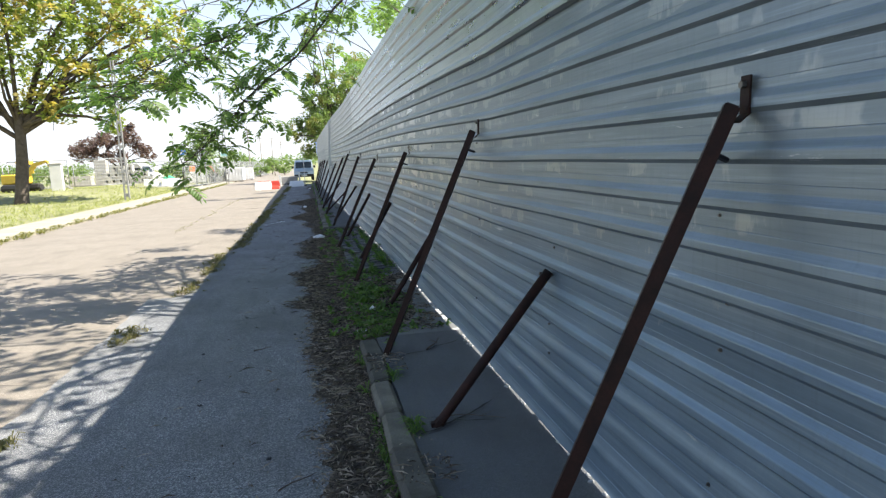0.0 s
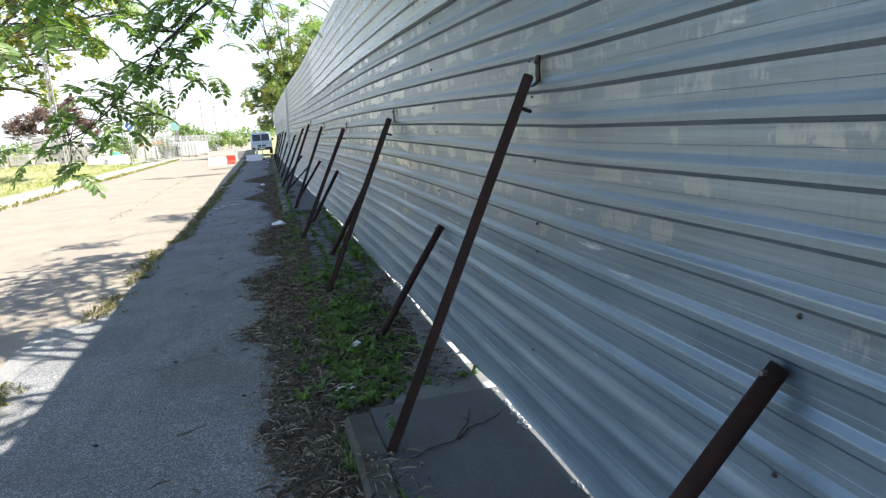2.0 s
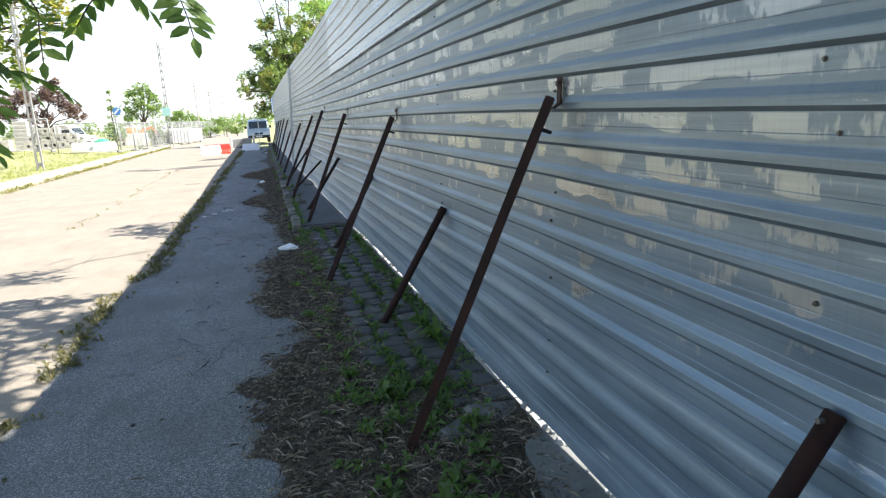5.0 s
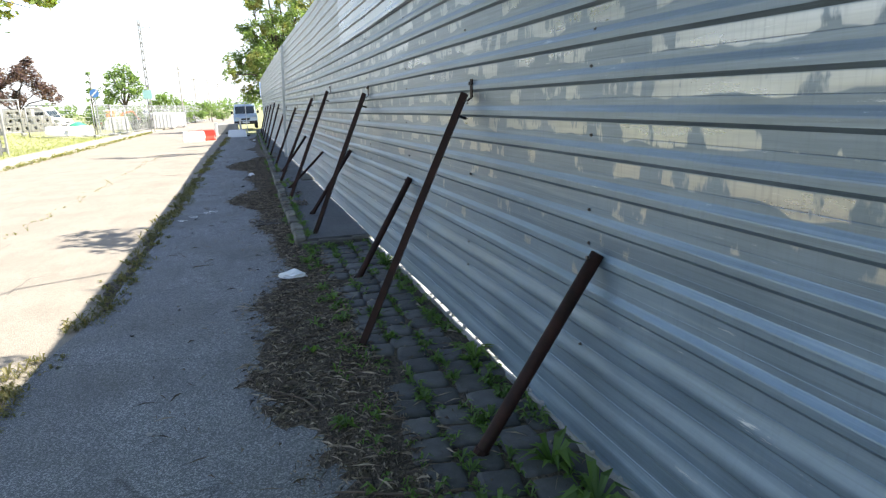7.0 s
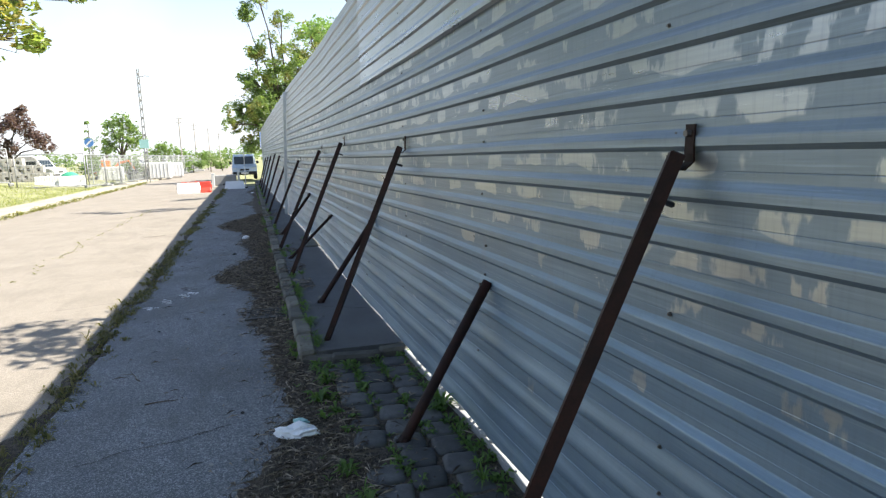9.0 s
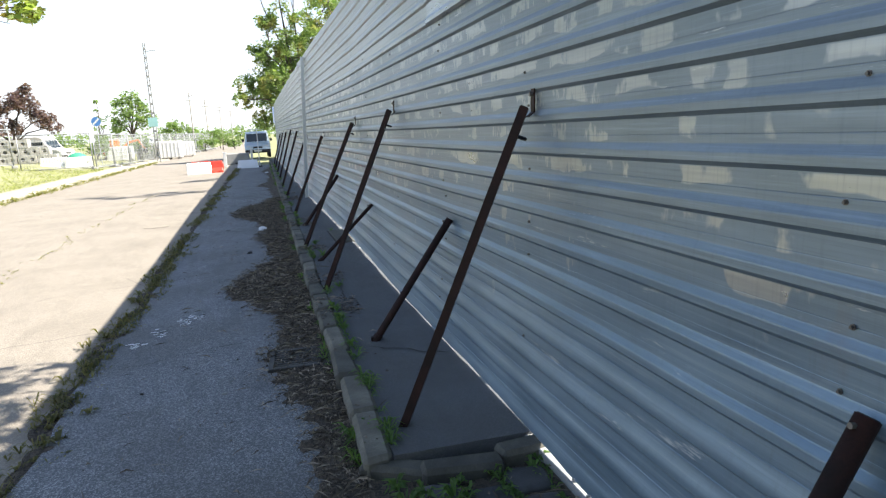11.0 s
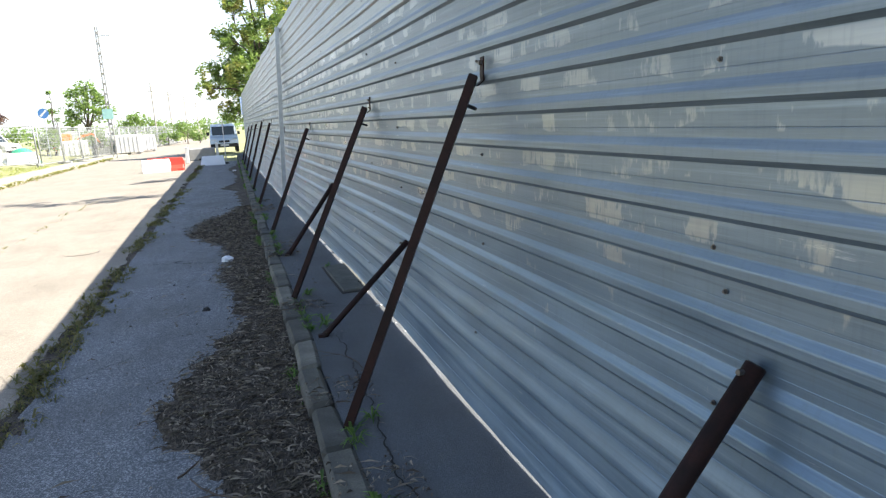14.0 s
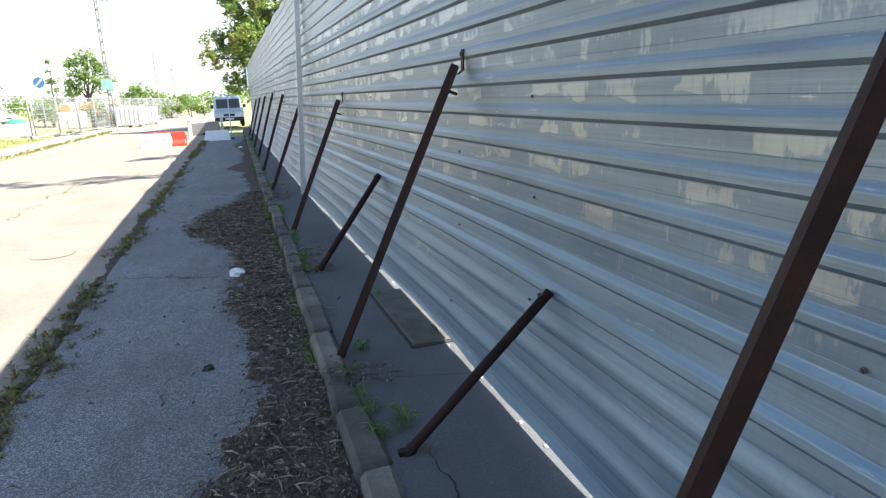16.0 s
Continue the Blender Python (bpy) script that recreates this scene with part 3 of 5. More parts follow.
LONG_FEET = ((0.40, 0.09), (0.400, 0.09), (0.395, 0.03), (0.325, 0.02), (0.400, 0.10), (0.30, 0.10), (0.265, 0.10), (0.298, 0.08))
LONG_TOPS = (1.66, 1.73, 1.63, 1.575, 1.645, 1.74, 1.67, 1.50, 1.46, 1.62, 1.68, 1.63, 1.6, 1.55)
for i, y in enumerate(LONG_Y):
    x0, z0 = LONG_FEET[i] if i < len(LONG_FEET) else (0.29, 0.09)
    long_strut(y, x0, z0, LONG_TOPS[i], (0.09, 0.05, 0.10, 0, 0.105, 0.04, 0.02)[i] if i < 7 else 0.0)
for y, x0, z0, top, yb, r in ((3.12, 0.53, 0.085, 0.885, 0.10, 0.026), (6.22, 0.645, 0.05, 0.80, 0.04, 0.026), (9.55, 0.62, 0.02, 0.862, 0.09, 0.028), (12.64, 0.59, 0.02, 0.85, 0.0, 0.028),
                              (15.81, 0.50, 0.09, 0.89, 0.06, 0.026), (18.9, 0.37, 0.09, 0.675, 0.0, 0.021), (22.0, 0.39, 0.09, 0.82, -0.15, 0.026)):
    short_strut(y, x0, z0, top, yb, r)

# ---- kerbs, setts, soil and litter ----
random.seed(11)


def rounded(sx, sy, sz, bevel, jitter=0.0, seed=0):
    """A worn block with its top at z = 0."""
    rnd = random.Random(seed)
    bm = bmesh.new()
    bmesh.ops.create_cube(bm, size=1.0)
    for p in bm.verts:
        p.co = Vector((p.co.x * sx, p.co.y * sy, (p.co.z - 0.5) * sz)) + Vector([rnd.uniform(-jitter, jitter) for _ in range(3)])
    bmesh.ops.bevel(bm, geom=bm.edges[:], offset=bevel, segments=1, affect="EDGES")
    bm.verts.index_update()
    s = Shape().add([p.co.copy() for p in bm.verts], [[q.index for q in f.verts] for f in bm.faces])
    bm.free()
    return s


kerb = thing("kerb", "row of worn grey concrete kerb stones beside the fence pavement", "kerb", kind="structure")
KERB_MESH = [rounded(KERB_WIDE, 0.5, 0.3, 0.022, 0.012, i).mesh("kerb_stone", KERB) for i in range(4)]
y, i = -6.0, 0
while y < 51:
    if y < KERB_END - 0.25 or y > KERB_AGAIN + 0.3:
        k = part("kerb_stone", KERB_MESH[i % 4], None, kerb)
        k.matrix_world = pose(kerb_l(y) + KERB_WIDE / 2 + random.uniform(-.008, .008), y, 0.100 + random.uniform(-.006, .008), random.uniform(-1.2, 1.2), random.uniform(-2, 2), random.uniform(-1.2, 1.2))
    y, i = y + 0.512, i + 1
for j, (x, yy, turn) in enumerate(((0.62, 14.10, 86), (0.98, 14.17, 96), (0.36, 14.22, 60))):
    k = part("kerb_stone", KERB_MESH[j], None, kerb)
    k.matrix_world = pose(x, yy, 0.085 - 0.02 * (j == 2), 2, 1, turn) @ Matrix.Diagonal((0.8, 0.72, 1, 1))
RUBBLE = [rounded(0.30, 0.22, 0.2, 0.03, 0.03, 40 + i).mesh("broken_slab", CONCRETE_DULL) for i in range(3)]
for j, (x, yy, z, turn, sc) in enumerate(((0.72, 7.85, 0.05, 35, 0.8), (0.93, 7.95, 0.055, 8, 1.0), (0.58, 5.30, 0.05, 70, 0.6))):
    ob = tagged(new("broken_slab", RUBBLE[j % 3]), "broken grey concrete lump beside the fence foot", "rubble", "broken concrete lumps")
    ob.matrix_world = pose(x, yy, z, random.uniform(-6, 6), random.uniform(-6, 6), turn) @ Matrix.Diagonal((sc, sc, 1, 1))

setts = thing("setts", "old dark basalt setts with weeds in the joints", "paving", kind="structure")


def sett_block(seed, wide=0.087, deep=0.093, n=20):
    """A worn paving stone, round at its corners and gently domed, its top at z = 0."""
    rnd = random.Random(seed)
    ring = []
    for i in range(n):
        a = 2 * math.pi * (i + 0.5) / n
        c, d = math.cos(a), math.sin(a)
        r = (abs(c) ** 8 + abs(d) ** 8) ** (-1 / 8) * rnd.uniform(0.94, 1.03)
        ring.append((c * r * wide, d * r * deep))
    levels = ((0.70, 0.0), (0.92, -0.003), (1.0, -0.013), (1.02, -0.10))
    v = [(x * q, y * q, z + rnd.uniform(-0.0015, 0.0015)) for q, z in levels for x, y in ring]
    f = [(k * n + i, (k + 1) * n + i, (k + 1) * n + (i + 1) % n, k * n + (i + 1) % n) for k in range(3) for i in range(n)]
    return Shape().add(v, f + [tuple(range(n))])


SETT_MESH = [sett_block(70 + i).mesh("sett", COBBLE, True) for i in range(10)]
for c in range(4):
    yy = 8.1 + 0.09 * (c % 2)
    while yy < 14.0:
        x = 0.475 + 0.187 * c + 0.022 * wob(yy, 1.1, c)
        buried = wob(yy * 1.3 + c, 1.6, 5) > (0.12 if c == 0 else 0.42) or (c < 2 and yy < 8.4 + 0.25 * (2 - c))
        if not buried and fence_x(yy, .1) - x > 0.05:
            k = part("sett", random.choice(SETT_MESH), None, setts)
            k.matrix_world = pose(x, yy, 0.046 + random.uniform(-.006, .005), random.uniform(-2, 2), random.uniform(-2, 2), -7 + random.uniform(-7, 7)) @ Matrix.Diagonal((random.uniform(0.93, 1.06), random.uniform(0.93, 1.06), 1, 1))
        yy += 0.199 + random.uniform(-0.006, 0.01)

# how far the washed-out earth reaches over the path
SOIL_EDGE = [(0, 0.0), (3.2, -0.02), (4.3, -0.02), (5.4, -0.13), (6.4, -0.10), (6.9, -0.30), (7.45, -0.09), (8.1, -0.20), (8.8, -0.32), (9.2, -0.22), (9.55, 0.02), (10.0, 0.06), (10.4, -0.2), (10.75, -0.29), (11.3, -0.18), (11.8, -0.2), (12.3, -0.25), (12.9, -0.05), (13.3, 0.06), (13.75, 0.03), (14.9, -0.03), (15.5, -0.12), (16.0, -0.24), (16.6, -0.12), (17.1, -0.15), (17.7, -0.42), (18.1, -0.61), (18.6, -0.52), (19.4, -0.28), (20.0, -0.12), (20.6, -0.14), (21.4, -0.3), (22.2, -0.22), (23.4, -0.3), (24.0, -0.6), (24.6, -0.80), (25.9, -0.63), (26.8, -0.15), (28, 0.0), (31, -0.1), (32, -0.45), (33.2, -0.1), (36, 0.0), (40, -0.3), (42, 0.0), (52, 0.05)]


def dirt_reach(x, y):
    """Above 0 within the dirt, ragged at the rim."""
    return 2.4 * (x - lerp(y, SOIL_EDGE)) + 0.04 + 0.30 * noise.noise(Vector((x * 4, y * 4, 11))) + 0.22 * noise.noise(Vector((x * 13, y * 13, 3))) + 0.10 * noise.noise(Vector((x * 30, y * 30, 8)))


def dirt_film():
    """A thin ragged film of earth over the path's fence side."""
    s, nx, dy = Shape(), 30, 0.04
    xs = [-0.98 + 1.18 * i / (nx - 1) for i in range(nx)]
    ys = steps(0.2, 43, dy)
    grid = np.array([[dirt_reach(x, y) for x in xs] for y in ys])
    ids = {}
    v, f = [], []
    for i in range(len(ys) - 1):
        for j in range(nx - 1):
            if max(grid[i][j], grid[i + 1][j], grid[i][j + 1], grid[i + 1][j + 1]) > 0.02:
                q = []
                for a, b in ((i, j), (i, j + 1), (i + 1, j + 1), (i + 1, j)):
                    if (a, b) not in ids:
                        ids[a, b] = len(v)
                        v.append((xs[b], ys[a], max(-0.02, min(0.016, 0.06 * (grid[a][b] - 0.08)))))
                    q.append(ids[a, b])
                f.append(q)
    return s.add(v, f)


solid("soil_film", dirt_film(), SOIL, "thin film of dark earth spread over the path's edge", "soil", smooth=True)


def chips():
    """Bark chips, dry leaflets and leaf stalks."""
    s, n = Shape(), 0
    rnd = random.Random(5)
    while n < 50000:
        y = 0.6 + 27 * rnd.random() ** 1.15
        x = rnd.uniform(-1.1, 0.55) if y < 5 or y > 14.2 else rnd.uniform(-0.8, 1.05)
        d = dirt_reach(x, y) if x < 0.2 else (0.5 if x < kerb_l(y) or 5.2 < y < 14 else -0.2 + 0.35 * wob(y, 2, 9))
        if d < -0.12 + 0.7 * rnd.random() ** 2 or (x > 0.45 and 8.2 < y < 14 and rnd.random() < 0.96):
            if rnd.random() > 0.008:
                continue
        z = 0.016 + (0.0 if x < 0.2 else soil_z(x, y) if not (kerb_l(y) < x and (y < 5.1 or y > 14.2)) else 0.085)
        if x > 0.45 and 8.0 < y < 14:
            z = 0.044
        a, t = rnd.uniform(0, 6.28), rnd.uniform(-0.5, 0.5)
        if rnd.random() < 0.38:
            ln, w = rnd.uniform(0.02, 0.07), rnd.uniform(0.0012, 0.0026)
        else:
            ln, w = rnd.uniform(0.004, 0.018), rnd.uniform(0.002, 0.006)
        ux, uy = math.cos(a), math.sin(a)
        h = rnd.uniform(0.001, 0.018)
        c = [(x - ux * ln, y - uy * ln, z), (x + uy * w, y - ux * w, z + h), (x + ux * ln, y + uy * ln, z + h * t), (x - uy * w, y + ux * w, z + h * 0.4)]
        s.add(c, [(0, 1, 2, 3)])
        n += 1
    return s


tagged(new("leaf_litter", chips().mesh("leaf_litter", LITTER)), "brown dry leaf litter and bark chips on the soil", "leaf litter", kind="stuff")


def twig(x, y, z, length, turn, thick=0.006):
    rnd = random.Random(int(x * 1000 + y * 77))
    pts, a = [], radians(turn)
    p = Vector((x, y, z + thick))
    for i in range(6):
        pts.append(p.copy())
        a += rnd.uniform(-0.35, 0.35)
        p += Vector((math.cos(a), math.sin(a), rnd.uniform(-0.04, 0.07))) * length / 5
        p.z = max(p.z, z + thick)
    s = Shape().tube(pts, [thick * (1 - 0.12 * i) for i in range(6)], 5)
    s.tube([pts[3], pts[3] + Vector((math.cos(a + 0.9), math.sin(a + 0.9), 0.1)) * length * 0.3], [thick * 0.5, thick * 0.25], 4)
    tagged(new("twig", s.mesh("twig", TWIG, True)), "dry brown broken twig lying on the ground", "twig", "fallen twigs")


for x, y, z, ln, turn, th in ((0.52, 9.42, 0.02, 0.5, 165, 0.010), (-0.10, 11.0, 0.016, 0.45, 70, 0.006), (0.05, 10.3, 0.016, 0.4, 100, 0.007), (-0.25, 2.9, 0.004, 0.22, 40, 0.004), (-0.55, 5.3, 0.004, 0.16, 15, 0.004), (0.1, 4.4, 0.016, 0.4, 60, 0.005),
                             (0.75, 4.55, 0.09, 0.3, 40, 0.007), (-0.6, 9.3, 0.004, 0.2, 50, 0.004), (0.0, 17.1, 0.012, 0.5, 150, 0.008), (-0.42, 17.5, 0.004, 0.22, 40, 0.006), (-0.6, 19.9, 0.004, 0.15, 80, 0.005), (0.55, 18.2, 0.09, 0.5, 110, 0.003), (0.05, 19.0, 0.014, 0.45, 120, 0.006),
                             (-0.8, 13.8, 0.004, 0.2, 20, 0.005), (-0.9, 14.3, 0.004, 0.3, 140, 0.004), (0.0, 12.4, 0.016, 0.3, 30, 0.006), (0.3, 7.0, 0.03, 0.5, 75, 0.008), (0.62, 3.3, 0.09, 0.35, 5, 0.003)):
    twig(x, y, z, ln, turn, th)

# ---- weeds ----


def plant(s, x, y, z, size, blades, rnd, wide=0.18, flat=0.0):
    for _ in range(blades):
        a = rnd.uniform(0, 6.28)
        up = rnd.uniform(0.35, 1.0) * (1 - flat)
        ln = size * rnd.uniform(0.55, 1.0)
        w = ln * wide * rnd.uniform(0.7, 1.2)
        dx, dy = math.cos(a), math.sin(a)
        m = (x + dx * ln * 0.45, y + dy * ln * 0.45, z + ln * up * 0.75)
        t = (x + dx * ln * 0.95, y + dy * ln * 0.95, z + ln * max(0.05, up * 0.75 - rnd.uniform(0, 0.35)))
        s.add([(x - dy * w * .25, y + dx * w * .25, z), (x + dy * w * .25, y - dx * w * .25, z), (m[0] + dy * w, m[1] - dx * w, m[2]), t, (m[0] - dy * w, m[1] + dx * w, m[2]), (m[0], m[1], m[2] - w * 0.35)],
              [(0, 1, 2, 5), (0, 5, 4), (5, 2, 3), (5, 3, 4)])


def weeds(name, n, spot, material, label, seed, size=(0.05, 0.14), blades=(5, 10), wide=0.18):
    s, rnd, made, tries = Shape(), random.Random(seed), 0, 0
    while made < n and tries < n * 40:
        tries += 1
        got = spot(rnd)
        if got:
            plant(s, *got, rnd.uniform(*size), rnd.randint(*blades), rnd, wide * rnd.uniform(0.4, 1.2))
            made += 1
    return tagged(new(name, s.mesh(name, material)), label, "weeds", kind="stuff")


def near_soil(rnd):
    y = rnd.uniform(5.2, 8.6)
    x = rnd.gauss(0.52, 0.2)
    return (x, y, soil_z(x, y) - 0.005) if 0.1 < x < 1.05 and wob(y + x, 1.7, 2) + rnd.uniform(-.2, .5) > 0 else None


def drive_soil(rnd):
    y = rnd.uniform(8.4, 14.1)
    x = rnd.choice((rnd.gauss(0.36, 0.09), rnd.gauss(0.57, 0.02), rnd.gauss(0.755, 0.02), rnd.gauss(0.94, 0.02), rnd.gauss(1.03, 0.03)))
    return (x, y, 0.03) if x < fence_x(y, 0.1) - 0.04 and wob(y * 1.0 + x * 3, 1.9, 7) + rnd.uniform(-.35, .25) > 0 else None


def kerb_joint(rnd):
    y = rnd.uniform(14.3, 45) if rnd.random() < 0.8 else rnd.uniform(1.0, 5.2)
    inner = rnd.random() < 0.55
    x = kerb_l(y) + (KERB_WIDE + rnd.uniform(-0.005, 0.03) if inner else -rnd.uniform(0.005, 0.035))
    return (x, y, 0.086 if inner else 0.01) if wob(y, 1.5, 3 if inner else 8) > 0.10 else None


def road_joint(rnd):
    y = rnd.uniform(1.0, 44)
    return (path_edge(y) + rnd.gauss(-0.03, 0.075), y, -0.02) if wob(y, 0.9, 6) + 0.6 * wob(y, 2.7, 9) + (0.32 if y > 12.5 else 0.0) > 0.1 else None


weeds("weed_patch", 400, near_soil, WEED, "dense low green weeds on the soil by the fence", 21, (0.04, 0.12), (6, 11), 0.22)
weeds("drive_weeds", 760, drive_soil, WEED, "green weeds growing between the setts", 22, (0.025, 0.085), (5, 9), 0.18)
weeds("kerb_weeds", 760, kerb_joint, WEED, "grass tufts in the joints of the kerb", 23, (0.03, 0.11), (6, 12), 0.08)
weeds("path_edge_weeds", 2100, road_joint, WEED_MIX, "low weeds along the path's road edge", 24, (0.03, 0.11), (6, 12), 0.10)
weeds("verge_weeds", 900, lambda r: (r.gauss(-7.2, 0.12), 14 + 45 * r.random(), -0.02), WEED_DRY, "sun-bleached weeds along the far kerb", 25, (0.06, 0.2), (5, 9), 0.14)
weeds("road_crack_weeds", 130, lambda r: (lambda y: (-3.3 + 0.25 * wob(y, 0.8, 12) + r.gauss(0, .05), y, -0.03))(r.uniform(16, 32)), WEED_DRY, "dry weeds in a crack of the road", 26, (0.02, 0.06), (5, 9), 0.12)


singles, rnd = Shape(), random.Random(77)
for x, y, z, size, blades, wide in ((0.40, 8.35, 0.02, 0.20, 11, 0.34), (0.30, 8.75, 0.02, 0.14, 26, 0.10), (0.93, 9.15, 0.04, 0.26, 12, 0.16), (0.90, 9.45, 0.04, 0.2, 14, 0.2), (0.97, 10.6, 0.04, 0.22, 12, 0.14), (0.80, 9.9, 0.04, 0.14, 12, 0.16), (0.16, 10.1, 0.015, 0.12, 10, 0.25),
                                   (0.22, 14.6, 0.01, 0.17, 26, 0.09), (0.36, 13.7, 0.02, 0.17, 24, 0.10), (0.30, 12.4, 0.02, 0.14, 18, 0.14), (0.34, 11.6, 0.02, 0.14, 16, 0.16), (0.52, 13.9, 0.03, 0.14, 18, 0.12), (0.88, 12.1, 0.04, 0.13, 20, 0.08), (0.94, 11.7, 0.04, 0.15, 20, 0.08), (0.26, 13.4, 0.02, 0.16, 14, 0.28), (0.28, 14.35, 0.01, 0.16, 18, 0.12), (0.33, 13.95, 0.02, 0.14, 18, 0.14), (0.95, 13.0, 0.04, 0.2, 14, 0.12), (0.47, 17.55, 0.085, 0.13, 12, 0.1), (0.47, 19.15, 0.085, 0.17, 12, 0.1), (0.44, 20.05, 0.085, 0.12, 14, 0.12), (0.24, 16.6, 0.01, 0.13, 14, 0.16),
                                   (0.22, 24.9, 0.01, 0.2, 16, 0.2), (0.75, 21.0, 0.085, 0.1, 10, 0.1), (0.50, 4.75, 0.085, 0.12, 14, 0.1), (0.26, 4.0, 0.01, 0.17, 14, 0.07), (0.1, 11.1, 0.016, 0.16, 4, 0.5), (0.45, 6.5, 0.04, 0.22, 12, 0.3), (0.68, 6.9, 0.04, 0.22, 10, 0.3)):
    plant(singles, x, y, z, size * 0.8, round(blades * 1.5), rnd, min(wide, 0.22) * 0.7)
tagged(new("leafy_weeds", singles.mesh("leafy_weeds", WEED)), "larger leafy green weeds rooted beside the fence", "weeds", kind="stuff")

# ---- small things on the ground ----


def crumple(name, label, category, size, at, material, seed):
    bm = bmesh.new()
    bmesh.ops.create_icosphere(bm, subdivisions=3, radius=1.0)
    for p in bm.verts:
        n = noise.noise(p.co * 2.1 + Vector((seed, 0, 0))) * 0.45 + noise.noise(p.co * 5 + Vector((0, seed, 0))) * 0.25
        p.co = Vector((p.co.x * size[0], p.co.y * size[1], max(-0.2, p.co.z) * size[2])) * (1 + n)
    me = bpy.data.meshes.new(name)
    bm.to_mesh(me)
    bm.free()
    me.materials.append(material)
    ob = tagged(new(name, me), label, category)
    ob.matrix_world = at
    return ob


crumple("paper_litter", "crumpled white paper wrapper lying on the path", "litter", (0.12, 0.06, 0.05), pose(0.10, 12.98, 0.024, 0, 0, -14), PAPER, 1.0)
crumple("mint_wrapper", "small mint green wrapper lying beside the white paper", "litter", (0.05, 0.03, 0.016), pose(0.13, 13.13, 0.024, 0, 0, -35), CYAN_SIGN, 9.0)
crumple("paper_scrap", "small crumpled white paper in the weeds", "litter", (0.035, 0.025, 0.04), pose(0.50, 6.10, 0.06, 0, 0, 20), PAPER, 2.0)
crumple("plastic_scrap", "flattened grey-white plastic scrap on the soil", "litter", (0.09, 0.04, 0.012), pose(0.38, 5.5, 0.03, 0, 0, 10), PAPER, 3.0)
crumple("white_stone", "pale white stone lying at the dirt's edge", "stone", (0.07, 0.05, 0.05), pose(-0.22, 22.35, 0.01), PAPER, 5.0)
crumple("dark_stone", "small dark stone lying on the asphalt path", "stone", (0.032, 0.022, 0.022), pose(-0.39, 20.3, 0.004), BOLT_DARK, 6.0)
crumple("pale_stone", "pale stone at the foot of the kerb", "stone", (0.06, 0.05, 0.04), pose(-0.05, 38.5, 0.01), PAPER, 7.0)
for i in range(34):
    rnd = random.Random(300 + i)
    crumple("pebble", "small grey pebble on the pavement", "pebble", (0.014 * rnd.uniform(.5, 1.3), 0.011, 0.009), pose(rnd.uniform(-1.1, 0.1), rnd.uniform(2.5, 26), 0.003, 0, 0, rnd.uniform(0, 360)), CONCRETE_GREY if rnd.random() < 0.5 else BOLT_DARK, i * 1.7)["group"] = "pebbles on the path"

def gravel():
    """Crushed stone and lumps of mortar lying under the fence's lower edge."""
    s, rnd = Shape(), random.Random(91)
    base = rounded(1, 1, 1, 0.2, 0.12, 7)
    spots = [(rnd.uniform(5.4, 14.0), 0.075) for _ in range(430)] + [(rnd.uniform(18.7, 22.3), 0.085) for _ in range(120)] + [(rnd.uniform(2.2, 5.0), 0.085) for _ in range(190)]
    for y, z in spots:
        r = rnd.uniform(0.008, 0.032)
        m = pose(fence_x(y, 0.1) + rnd.uniform(-0.03, 0.12), y, z + r * 0.3, 0, 0, rnd.uniform(0, 360)) @ Matrix.Diagonal((r * rnd.uniform(.8, 1.6), r, r * 0.8, 1))
        s.add([m @ Vector(p) for p in base.v], base.f)
    return s


tagged(new("gravel", gravel().mesh("gravel", CONCRETE_GREY)), "grey crushed stone lying along the foot of the fence", "gravel", kind="stuff")

grate = thing("drain_grate", "rusty cast iron drain grate half buried in leaves", "drain", at=pose(0.02, 15.93, 0.014, 0, 0, -3))
gf = Shape()
for x, y, sx, sy in ((-0.19, 0, 0.04, 0.38), (0.19, 0, 0.04, 0.38), (0, -0.17, 0.34, 0.04), (0, 0.17, 0.34, 0.04)):
    gf.box(x, y, -0.03, sx, sy, 0.04, 0.004)
part("grate_frame", gf, IRON, grate)
# a flat black plate paints the shade below the bars; there is no hole
part("depth_shade", Shape().box(0, 0, -0.026, 0.34, 0.3, 0.006), RUBBER, grate, "black plate standing for the dark depth under the bars")
for i in range(7):
    part("bar", Shape().box(0, -0.126 + 0.042 * i, -0.02, 0.34, 0.022, 0.028, 0.004), IRON, grate)

hatch = thing("pavement_hatch", "old concrete hatch slab in a dirty joint beside the fence", "hatch", at=pose(0.845, 20.5, 0.088, 0, 0, 1.5))
part("cover", rounded(0.25, 1.06, 0.05, 0.008, 0.004, 91), HATCH, hatch).location = (0, 0, 0.016)
for x, y, sx, sy in ((-0.136, 0, 0.022, 1.10), (0, -0.545, 0.27, 0.024), (0, 0.545, 0.27, 0.024)):
    part("joint", Shape().box(x, y, -0.01, sx, sy, 0.0125, 0.002), CRACK, hatch, "dirt-filled joint")
part("lifting_eye", Shape().tube([(0.05, -0.44, 0.012), (0.05, -0.40, 0.034), (0.05, -0.34, 0.034), (0.05, -0.30, 0.012)], 0.008, 6), IRON, hatch)

cover = thing("manhole_cover", "round iron manhole cover flush with the sunny road", "manhole cover", at=pose(-2.1, 24.2, -0.036))
part("rim", Shape().tube([(0, 0, -0.02), (0, 0, 0.010)], 0.225, 28), BOLT_DARK, cover)
part("plate", Shape().tube([(0, 0, 0.0), (0, 0, 0.014)], 0.212, 28), ROAD, cover)

